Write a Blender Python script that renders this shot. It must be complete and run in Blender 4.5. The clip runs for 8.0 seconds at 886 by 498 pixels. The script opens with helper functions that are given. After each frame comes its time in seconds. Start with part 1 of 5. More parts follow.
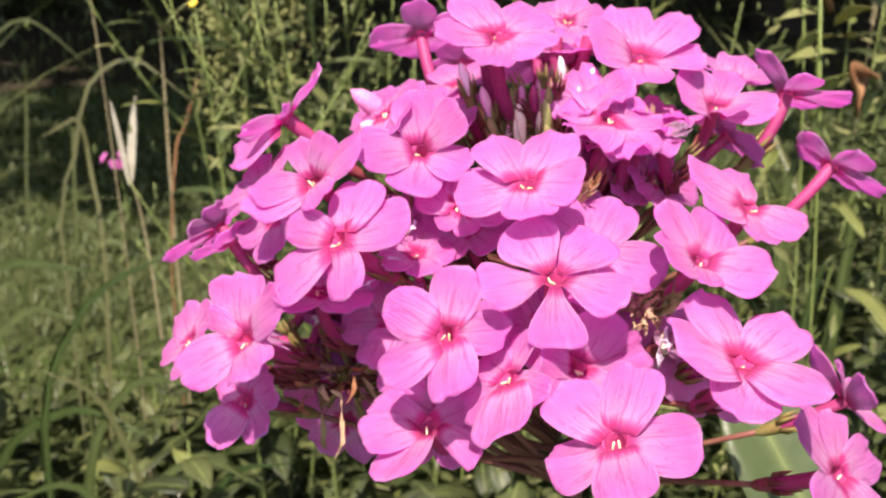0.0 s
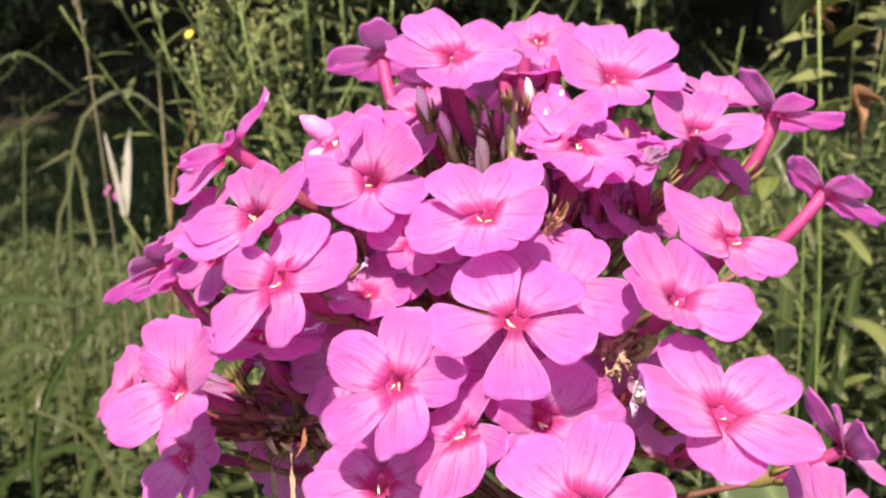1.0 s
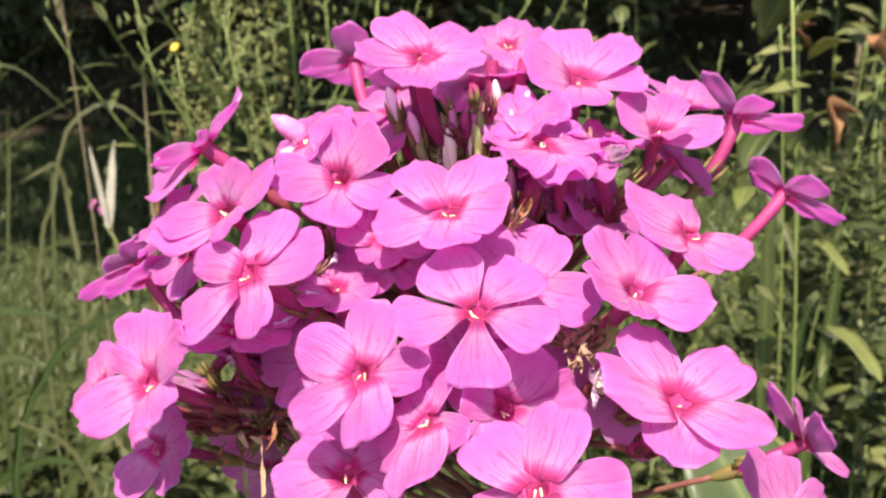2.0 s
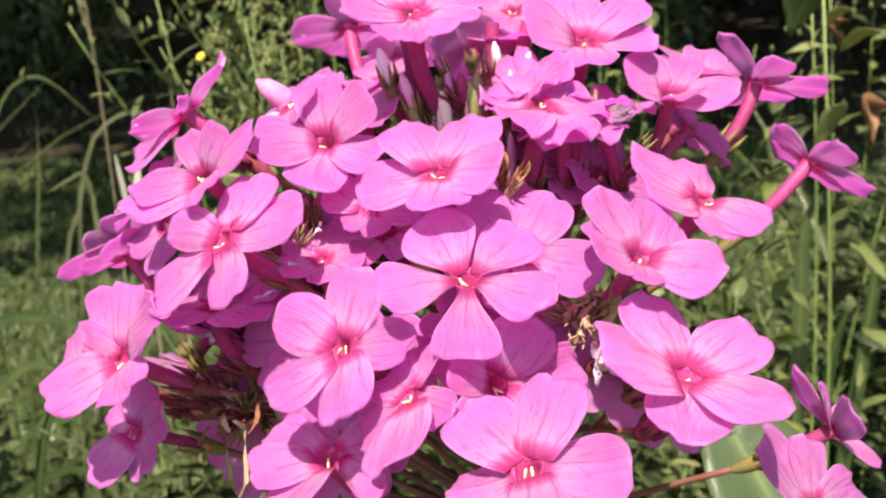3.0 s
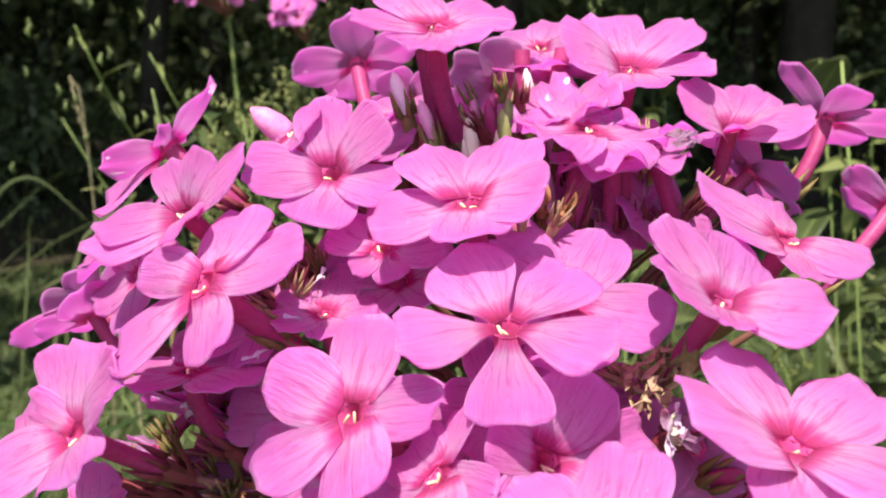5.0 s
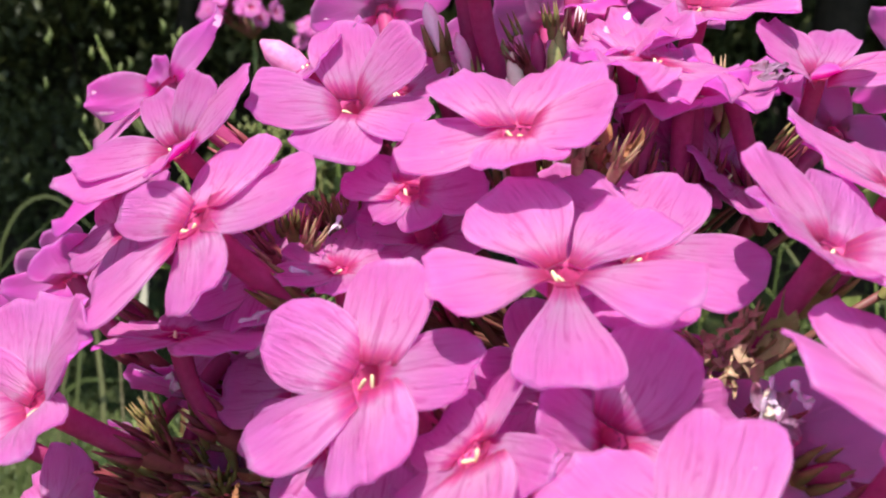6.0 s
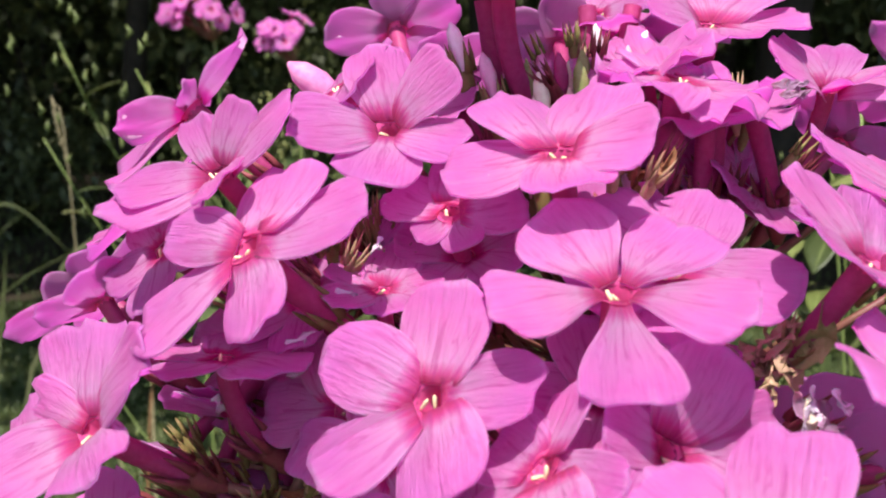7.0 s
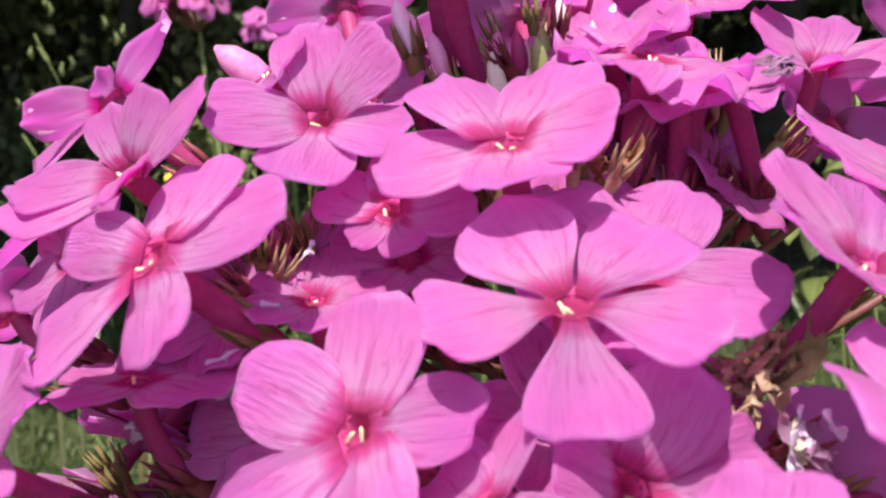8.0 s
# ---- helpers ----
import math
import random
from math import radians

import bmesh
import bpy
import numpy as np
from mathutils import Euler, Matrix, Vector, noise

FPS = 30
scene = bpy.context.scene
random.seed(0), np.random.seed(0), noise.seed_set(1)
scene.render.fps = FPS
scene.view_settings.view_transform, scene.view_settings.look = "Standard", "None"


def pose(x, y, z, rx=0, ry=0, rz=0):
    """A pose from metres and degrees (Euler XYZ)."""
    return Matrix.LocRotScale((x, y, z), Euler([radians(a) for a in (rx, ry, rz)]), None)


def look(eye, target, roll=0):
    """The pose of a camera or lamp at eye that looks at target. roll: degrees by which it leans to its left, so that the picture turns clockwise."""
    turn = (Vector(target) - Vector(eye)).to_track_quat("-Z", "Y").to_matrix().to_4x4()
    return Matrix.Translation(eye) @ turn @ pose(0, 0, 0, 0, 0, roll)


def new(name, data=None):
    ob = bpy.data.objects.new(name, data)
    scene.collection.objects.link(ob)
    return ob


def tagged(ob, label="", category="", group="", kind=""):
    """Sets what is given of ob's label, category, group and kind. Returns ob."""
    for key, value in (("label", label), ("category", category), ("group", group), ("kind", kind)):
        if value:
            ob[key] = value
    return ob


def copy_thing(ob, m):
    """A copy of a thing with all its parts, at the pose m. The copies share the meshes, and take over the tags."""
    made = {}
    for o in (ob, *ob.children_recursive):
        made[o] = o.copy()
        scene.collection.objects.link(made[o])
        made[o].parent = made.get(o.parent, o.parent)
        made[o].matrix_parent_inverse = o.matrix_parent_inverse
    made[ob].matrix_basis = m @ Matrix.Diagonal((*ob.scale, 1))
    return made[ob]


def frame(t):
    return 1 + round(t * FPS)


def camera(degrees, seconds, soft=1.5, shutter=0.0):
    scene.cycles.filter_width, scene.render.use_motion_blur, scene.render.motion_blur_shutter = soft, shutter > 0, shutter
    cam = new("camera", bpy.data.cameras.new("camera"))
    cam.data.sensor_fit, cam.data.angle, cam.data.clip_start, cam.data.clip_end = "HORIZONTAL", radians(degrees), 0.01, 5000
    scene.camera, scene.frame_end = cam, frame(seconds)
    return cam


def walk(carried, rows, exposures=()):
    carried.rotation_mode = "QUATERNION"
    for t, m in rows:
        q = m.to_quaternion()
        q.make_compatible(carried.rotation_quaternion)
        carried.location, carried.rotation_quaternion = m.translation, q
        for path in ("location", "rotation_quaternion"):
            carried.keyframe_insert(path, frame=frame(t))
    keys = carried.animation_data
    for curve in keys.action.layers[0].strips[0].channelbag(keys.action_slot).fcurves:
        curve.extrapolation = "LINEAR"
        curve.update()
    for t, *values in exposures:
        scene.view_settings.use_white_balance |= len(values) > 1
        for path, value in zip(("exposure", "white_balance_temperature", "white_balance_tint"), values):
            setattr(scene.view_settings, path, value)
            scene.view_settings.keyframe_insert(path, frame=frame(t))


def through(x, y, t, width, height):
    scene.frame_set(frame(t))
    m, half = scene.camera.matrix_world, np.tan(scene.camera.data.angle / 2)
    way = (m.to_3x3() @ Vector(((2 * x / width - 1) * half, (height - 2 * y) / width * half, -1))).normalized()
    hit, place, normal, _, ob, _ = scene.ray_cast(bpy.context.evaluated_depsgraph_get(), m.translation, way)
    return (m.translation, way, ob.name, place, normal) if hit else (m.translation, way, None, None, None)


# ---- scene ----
cam = camera(49.2, 8.0, soft=2.0)
cam.data.dof.use_dof, cam.data.dof.focus_distance, cam.data.dof.aperture_fstop = True, 0.144, 48.0
METRES, EYE, TILT, LEAN, TURN = 0.165, 0.95, -22.0, 0.0, 0.0
ROWS = [
    (0.0, 0.0, 0.0, 0.0, 0.0, -0.0, 0.0),
    (0.5, 0.0245, 0.0881, 0.0247, 0.14, 0.33, 0.79),
    (1.0, 0.0637, 0.1035, 0.0107, 0.58, 1.73, 0.54),
    (1.5, 0.0698, 0.0654, 0.0023, -0.49, 2.38, 0.67),
    (3.0, 0.1329, 0.1615, -0.0635, 1.86, 3.66, 0.55),
    (3.5, 0.135, 0.197, -0.0601, 2.67, 4.68, 0.95),
    (4.0, 0.1033, 0.1708, -0.0501, 1.79, 5.57, 1.72),
    (5.5, 0.094, 0.4552, -0.1431, 1.88, 12.25, -0.37),
    (6.0, 0.0784, 0.5018, -0.1513, 2.49, 12.66, -0.9),
    (6.5, 0.0311, 0.5292, -0.1312, 0.78, 11.57, 0.6),
    (7.0, 0.0144, 0.4787, -0.1391, 0.23, 12.49, 0.86),
    (7.5, 0.0372, 0.4801, -0.1374, 0.8, 12.99, 1.06),
    (8.0, 0.0558, 0.561, -0.1111, 0.42, 11.82, 1.83),
]
walk(cam, [(t, pose(0, 0, EYE, TILT, LEAN, TURN) @ pose(METRES * x, METRES * y, METRES * z, 90 + pitch, roll, yaw)) for t, x, y, z, yaw, pitch, roll in ROWS],
     exposures=[(0.0, 1.48, 7120, 20), (1.5, 1.51, 7040, 20), (3.0, 1.50, 6900, 9), (4.0, 1.52, 6900, 8), (5.5, 1.33, 6520, 7), (6.5, 1.19, 6430, 12), (7.5, 1.23, 6430, 9), (8.0, 1.19, 6400, 12)])

# ---- light: high summer sun over the viewer's left shoulder, clear sky ----
SUN = Vector((-0.10, -0.45, 0.885)).normalized()
world = bpy.data.worlds.new("sky")
scene.world = world
world.use_nodes = True
sky = world.node_tree.nodes.new("ShaderNodeTexSky")
sky.sky_type, sky.sun_disc = "NISHITA", False
sky.sun_elevation = math.asin(SUN.z)
sky.sun_rotation = math.atan2(SUN.x, SUN.y)
world.node_tree.links.new(sky.outputs[0], world.node_tree.nodes["Background"].inputs[0])
world.node_tree.nodes["Background"].inputs[1].default_value = 0.106
sun = new("sun", bpy.data.lights.new("sun", "SUN"))
sun.data.energy, sun.data.angle, sun.data.color = 3.75, radians(0.53), (1.0, 0.935, 0.855)
sun.matrix_world = look(SUN * 30, (0, 0, 0))


# ---- materials ----
class Mat:
    """A small wrapper that builds one procedural material."""

    def __init__(self, name):
        self.m = bpy.data.materials.new(name)
        self.m.use_nodes = True
        self.n, self.l = self.m.node_tree.nodes, self.m.node_tree.links
        self.bsdf, self.out = self.n["Principled BSDF"], self.n["Material Output"]

    def node(self, kind, **inputs):
        nd = self.n.new(kind)
        for key, value in inputs.items():
            key = key.replace("_", " ")
            if isinstance(value, bpy.types.NodeSocket):
                self.l.new(value, nd.inputs[key])
            else:
                nd.inputs[key].default_value = value
        return nd

    def math(self, op, a, b=0.0, c=0.0):
        nd = self.n.new("ShaderNodeMath")
        nd.operation = op
        for i, value in enumerate((a, b, c)):
            if isinstance(value, bpy.types.NodeSocket):
                self.l.new(value, nd.inputs[i])
            else:
                nd.inputs[i].default_value = value
        return nd.outputs[0]

    def noise(self, scale, detail=3.0, rough=0.55, vector=None):
        nd = self.node("ShaderNodeTexNoise", Scale=scale, Detail=detail, Roughness=rough)
        if vector is None:
            vector = self.n.new("ShaderNodeTexCoord").outputs["Object"]
        self.l.new(vector, nd.inputs["Vector"])
        return nd.outputs[0]

    def ramp(self, fac, *stops):
        nd = self.n.new("ShaderNodeValToRGB")
        self.l.new(fac, nd.inputs[0])
        el = nd.color_ramp.elements
        while len(el) < len(stops):
            el.new(0.5)
        for e, (pos, col) in zip(el, stops):
            e.position, e.color = pos, (*col, 1.0)
        return nd.outputs[0]

    def mix(self, fac, a, b, kind="MIX"):
        nd = self.n.new("ShaderNodeMix")
        nd.data_type, nd.blend_type = "RGBA", kind
        for i, value in ((0, fac), (6, a), (7, b)):
            if isinstance(value, bpy.types.NodeSocket):
                self.l.new(value, nd.inputs[i])
            else:
                nd.inputs[i].default_value = value if i == 0 else (*value, 1.0)
        return nd.outputs[2]

    def hsv(self, color, hue=0.5, sat=1.0, val=1.0):
        nd = self.n.new("ShaderNodeHueSaturation")
        self.l.new(color, nd.inputs["Color"])
        for key, value in (("Hue", hue), ("Saturation", sat), ("Value", val)):
            if isinstance(value, bpy.types.NodeSocket):
                self.l.new(value, nd.inputs[key])
            else:
                nd.inputs[key].default_value = value
        return nd.outputs[0]

    def finish(self, color, rough=0.5, through=0.0, glow_color=None, bump=None, bump_size=0.0003, spec=0.4, strength=0.5):
        self.l.new(color, self.bsdf.inputs["Base Color"])
        self.bsdf.inputs["Specular IOR Level"].default_value = spec
        if isinstance(rough, bpy.types.NodeSocket):
            self.l.new(rough, self.bsdf.inputs["Roughness"])
        else:
            self.bsdf.inputs["Roughness"].default_value = rough
        if bump is not None:
            b = self.node("ShaderNodeBump", Strength=strength, Distance=bump_size, Height=bump)
            self.l.new(b.outputs[0], self.bsdf.inputs["Normal"])
        if through > 0:
            tr = self.n.new("ShaderNodeBsdfTranslucent")
            self.l.new(glow_color or color, tr.inputs[0])
            mx = self.n.new("ShaderNodeMixShader")
            mx.inputs[0].default_value = through
            self.l.new(self.bsdf.outputs[0], mx.inputs[1])
            self.l.new(tr.outputs[0], mx.inputs[2])
            self.l.new(mx.outputs[0], self.out.inputs[0])
        return self.m


def petal_material(name, wilted=False):
    """Pink petal: red-magenta eye, darker veins that fan out, paler lilac underside. Attribute 'leafmap' holds along, across and seed (plus 2 underneath)."""
    k = Mat(name)
    at = k.n.new("ShaderNodeAttribute")
    at.attribute_name = "leafmap"
    sep = k.node("ShaderNodeSeparateXYZ", Vector=at.outputs["Vector"])
    s, v, seed = sep.outputs
    under = k.math("GREATER_THAN", seed, 1.5)
    rnd = k.n.new("ShaderNodeObjectInfo").outputs["Random"]
    jit = k.noise(140.0, 4.0)
    # the eye reaches out in rays
    rays = k.noise(1.0, 3.0, 0.6, k.node("ShaderNodeCombineXYZ", X=k.math("MULTIPLY", s, 1.2), Y=k.math("MULTIPLY", v, 5.5), Z=k.math("ADD", k.math("MULTIPLY", seed, 37.0), k.math("MULTIPLY", rnd, 90.0))).outputs[0])
    s2 = k.math("ADD", s, k.math("ADD", k.math("MULTIPLY", k.math("SUBTRACT", jit, 0.5), 0.10), k.math("MULTIPLY", k.math("SUBTRACT", rays, 0.5), -0.16)))
    base = k.ramp(s2, (0.0, (0.74, 0.045, 0.250)), (0.07, (0.84, 0.085, 0.350)), (0.12, (0.88, 0.190, 0.530)), (0.21, (0.92, 0.490, 0.800)), (0.50, (0.90, 0.340, 0.730)), (0.82, (0.88, 0.248, 0.680)), (0.96, (0.89, 0.290, 0.720)), (1.0, (0.90, 0.430, 0.800)))
    # veins fan out from the claw
    wob = k.math("MULTIPLY", k.math("SUBTRACT", k.noise(1.0, 2.0, 0.5, k.node("ShaderNodeCombineXYZ", X=k.math("MULTIPLY", s, 1.6), Y=k.math("MULTIPLY", v, 3.0), Z=k.math("MULTIPLY", rnd, 70.0)).outputs[0]), 0.5), 1.1)
    lines = k.math("SINE", k.math("ADD", k.math("MULTIPLY", k.math("ADD", v, wob), 19.0), k.math("MULTIPLY", seed, 20.0)))
    thin = k.math("POWER", k.math("MAXIMUM", lines, 0.0), 14.0)
    fade = k.math("MULTIPLY", k.math("SUBTRACT", 1.05, s), k.noise(190.0, 2.0))
    vein = k.math("MULTIPLY", thin, k.math("MINIMUM", k.math("MULTIPLY", fade, 1.1), 0.45))
    main = k.math("POWER", k.math("MAXIMUM", k.math("SINE", k.math("ADD", k.math("MULTIPLY", k.math("ADD", v, k.math("MULTIPLY", wob, 0.45)), 8.5), 1.57)), 0.0), 14.0)
    reach = k.math("SUBTRACT", k.math("MULTIPLY", k.noise(210.0, 2.0), 1.3), s)
    main = k.math("MULTIPLY", main, k.math("MINIMUM", k.math("MAXIMUM", k.math("MULTIPLY", reach, 3.0), 0.0), 0.5))
    vein = k.math("MAXIMUM", vein, main)
    base = k.mix(k.math("MULTIPLY", k.math("MAXIMUM", k.math("SUBTRACT", rays, 0.50), 0.0), 0.8), base, (0.80, 0.170, 0.600))
    base = k.mix(k.math("MULTIPLY", k.math("MAXIMUM", k.math("SUBTRACT", 0.46, rays), 0.0), 1.6), base, (0.91, 0.430, 0.800))
    col = k.mix(vein, base, (0.62, 0.060, 0.360))
    streak = k.noise(1.0, 5.0, 0.65, k.node("ShaderNodeCombineXYZ", X=k.math("MULTIPLY", s, 2.6), Y=k.math("MULTIPLY", v, 13.0), Z=k.math("ADD", k.math("MULTIPLY", seed, 53.0), k.math("MULTIPLY", rnd, 40.0))).outputs[0])
    col = k.mix(k.math("MULTIPLY", k.math("MAXIMUM", k.math("SUBTRACT", streak, 0.50), 0.0), 1.5), col, (0.72, 0.110, 0.48))
    lilac = k.math("MULTIPLY", k.math("MAXIMUM", k.math("SUBTRACT", k.noise(75.0, 3.0, 0.6), 0.46), 0.0), k.math("MULTIPLY", s, 2.2))
    col = k.mix(lilac, col, (0.76, 0.30, 0.80))
    blot = k.noise(90.0, 5.0, 0.6)
    col = k.mix(k.math("MULTIPLY", k.math("SUBTRACT", blot, 0.35), 0.6), col, (0.91, 0.280, 0.720))
    # thin pale margin, and grains of pollen and dust
    rim = k.math("POWER", k.math("ABSOLUTE", v), 26.0)
    col = k.mix(k.math("MULTIPLY", rim, 0.35), col, (0.90, 0.637, 0.865))
    cell = k.n.new("ShaderNodeTexVoronoi")
    cell.inputs["Scale"].default_value = 330.0
    k.l.new(k.n.new("ShaderNodeTexCoord").outputs["Object"], cell.inputs["Vector"])
    grain = k.math("LESS_THAN", cell.outputs["Distance"], k.math("MULTIPLY", k.math("SUBTRACT", k.node("ShaderNodeSeparateXYZ", Vector=cell.outputs["Color"]).outputs[0], 0.62), 0.16))
    col = k.mix(k.math("MULTIPLY", grain, 0.6), col, (0.92, 0.740, 0.865))
    col = k.hsv(col, k.math("ADD", 0.494, k.math("MULTIPLY", rnd, 0.012)), 1.0 if not wilted else 0.75, k.math("ADD", 0.93, k.math("MULTIPLY", rnd, 0.12)))
    if wilted:
        col = k.mix(k.math("MULTIPLY", k.noise(220.0, 4.0), 0.6), col, (0.56, 0.511, 0.550))
    col = k.mix(k.math("MULTIPLY", under, 0.82), col, (0.80, 0.540, 0.800))
    glow = k.mix(under, k.hsv(col, 0.497, 1.20, 1.05), (0.93, 0.80, 0.95))
    fine = k.math("ADD", k.math("ADD", k.math("MULTIPLY", lines, 0.12), k.math("MULTIPLY", streak, 2.2)), k.math("ADD", k.math("MULTIPLY", k.noise(420.0, 4.0), 0.8), k.math("MULTIPLY", k.noise(170.0, 2.0), 1.6)))
    k.bsdf.inputs["Sheen Weight"].default_value = 0.08
    m = k.finish(col, 0.52, 0.5, glow, fine, 0.00050, 0.15, 0.9)
    mixer = k.out.inputs[0].links[0].from_node
    k.l.new(k.math("ADD", 0.60, k.math("MULTIPLY", under, 0.16)), mixer.inputs[0])
    return m


def leaf_material(name, a, b, c, through=0.35, rough=0.42):
    """Leaf green between three tones by piece, with a paler midrib and blotches."""
    k = Mat(name)
    at = k.n.new("ShaderNodeAttribute")
    at.attribute_name = "leafmap"
    sep = k.node("ShaderNodeSeparateXYZ", Vector=at.outputs["Vector"])
    island = k.n.new("ShaderNodeNewGeometry").outputs["Random Per Island"]
    rnd = k.math("FRACT", k.math("ADD", island, k.n.new("ShaderNodeObjectInfo").outputs["Random"]))
    col = k.ramp(rnd, (0.0, a), (0.55, b), (1.0, c))
    rib = k.math("POWER", k.math("SUBTRACT", 1.0, k.math("MINIMUM", k.math("ABSOLUTE", sep.outputs[1]), 1.0)), 14.0)
    col = k.mix(k.math("MULTIPLY", rib, 0.4), col, (0.30, 0.36, 0.12))
    n = k.noise(45.0, 4.0)
    col = k.hsv(col, 0.5, 1.0, k.math("ADD", 0.65, k.math("MULTIPLY", n, 0.7)))
    glow = k.hsv(col, 0.49, 1.15, 1.25)
    return k.finish(col, rough, through, glow, k.noise(160.0, 3.0), 0.0012, 0.4)


def plain_material(name, a, b, scale, rough=0.6, bump=0.001, through=0.0, detail=5.0):
    """Two tones mixed by noise at two scales, with relief."""
    k = Mat(name)
    f = k.math("ADD", k.math("MULTIPLY", k.noise(scale, detail), 0.6), k.math("MULTIPLY", k.noise(scale * 6, 3.0), 0.4))
    col = k.ramp(f, (0.3, a), (0.7, b))
    rnd = k.n.new("ShaderNodeObjectInfo").outputs["Random"]
    col = k.hsv(col, 0.5, 1.0, k.math("ADD", 0.85, k.math("MULTIPLY", rnd, 0.3)))
    return k.finish(col, rough, through, None, f, bump, 0.3)


PETAL = petal_material("phlox petal")
WILTED = petal_material("wilted petal", True)
TUBE = plain_material("corolla tube", (0.37, 0.030, 0.14), (0.51, 0.085, 0.25), 160.0, 0.45, 0.0003, 0.4)
THROAT = plain_material("throat", (0.78, 0.07, 0.30), (0.86, 0.15, 0.42), 300.0, 0.5, 0.0002, 0.5)
WHITE_BUD = plain_material("white bud", (0.82, 0.66, 0.76), (0.92, 0.87, 0.90), 220.0, 0.5, 0.0003, 0.35)
BUD_GREEN = plain_material("pale green bud", (0.16, 0.19, 0.05), (0.38, 0.38, 0.16), 260.0, 0.55, 0.0004, 0.25)
ANTHER = plain_material("anther", (0.70, 0.52, 0.26), (0.84, 0.72, 0.50), 800.0, 0.6, 0.0002)
CALYX = plain_material("calyx", (0.20, 0.10, 0.045), (0.22, 0.24, 0.07), 180.0, 0.55, 0.0004, 0.12)
CALYX_RED = plain_material("reddish calyx", (0.16, 0.025, 0.045), (0.28, 0.08, 0.075), 200.0, 0.55, 0.0004, 0.12)
DRY = plain_material("dry husk", (0.30, 0.19, 0.10), (0.52, 0.39, 0.25), 200.0, 0.7, 0.0005, 0.2)
CREAM = plain_material("cream bud", (0.66, 0.60, 0.40), (0.88, 0.83, 0.70), 220.0, 0.5, 0.0003, 0.3)
PINK_BUD = plain_material("pale pink bud", (0.72, 0.30, 0.52), (0.82, 0.58, 0.68), 220.0, 0.5, 0.0003, 0.3)
RUST = plain_material("rusty husk", (0.20, 0.06, 0.03), (0.42, 0.20, 0.09), 220.0, 0.65, 0.0005, 0.25)
BUD_PINK = plain_material("pink bud", (0.62, 0.13, 0.38), (0.84, 0.40, 0.64), 190.0, 0.5, 0.0003, 0.3)
STEM = plain_material("green stem", (0.10, 0.15, 0.04), (0.22, 0.26, 0.08), 60.0, 0.5, 0.0005)
STEM_RED = plain_material("reddish stem", (0.15, 0.04, 0.045), (0.20, 0.10, 0.06), 80.0, 0.5, 0.0005)
DRY_BLADE = plain_material("bleached blade", (0.42, 0.39, 0.29), (0.62, 0.58, 0.46), 40.0, 0.55, 0.0008, 0.2)
STRAW = plain_material("straw", (0.18, 0.15, 0.08), (0.34, 0.29, 0.17), 50.0, 0.6, 0.0008, 0.15)
LEAF = leaf_material("phlox leaf", (0.04, 0.07, 0.025), (0.07, 0.10, 0.04), (0.11, 0.14, 0.06), 0.25)
WEED = leaf_material("weed leaf", (0.026, 0.038, 0.013), (0.058, 0.077, 0.026), (0.130, 0.145, 0.058), 0.3, 0.46)
# darker copy of WEED: shade under the tall weeds put into the colour
SHADY = leaf_material("weed leaf darkened for shade", (0.024, 0.034, 0.011), (0.047, 0.064, 0.021), (0.096, 0.114, 0.042), 0.3, 0.5)
PALE = leaf_material("pale leaf", (0.125, 0.155, 0.042), (0.185, 0.210, 0.070), (0.290, 0.290, 0.130), 0.35, 0.4)
GRASS = leaf_material("grass blade", (0.032, 0.048, 0.015), (0.064, 0.086, 0.028), (0.148, 0.148, 0.074), 0.3, 0.34)
# lighter copy of GRASS, with the sunlight on the blades painted in
BLADE = leaf_material("grass blade with painted sunlight", (0.072, 0.090, 0.030), (0.106, 0.120, 0.044), (0.170, 0.166, 0.080), 0.4, 0.36)
LUSH = leaf_material("lush grass blade", (0.030, 0.058, 0.015), (0.054, 0.086, 0.023), (0.100, 0.126, 0.046), 0.4, 0.36)
LAWN = leaf_material("lawn blade", (0.040, 0.068, 0.019), (0.068, 0.098, 0.028), (0.120, 0.142, 0.052), 0.3, 0.55)
WOOD_LEAF = leaf_material("woodland leaf", (0.058, 0.072, 0.033), (0.098, 0.117, 0.052), (0.156, 0.176, 0.078), 0.4, 0.45)
FADED = plain_material("withered white petal", (0.55, 0.40, 0.58), (0.90, 0.84, 0.90), 260.0, 0.6, 0.0004, 0.3)
DEAD = plain_material("dead leaf", (0.16, 0.07, 0.03), (0.34, 0.19, 0.09), 70.0, 0.7, 0.002, 0.2)
YELLOW = plain_material("yellow petal", (0.75, 0.55, 0.04), (0.85, 0.70, 0.12), 200.0, 0.5, 0.0003, 0.3)
BARK = plain_material("bark", (0.014, 0.011, 0.008), (0.05, 0.038, 0.028), 14.0, 0.85, 0.02)
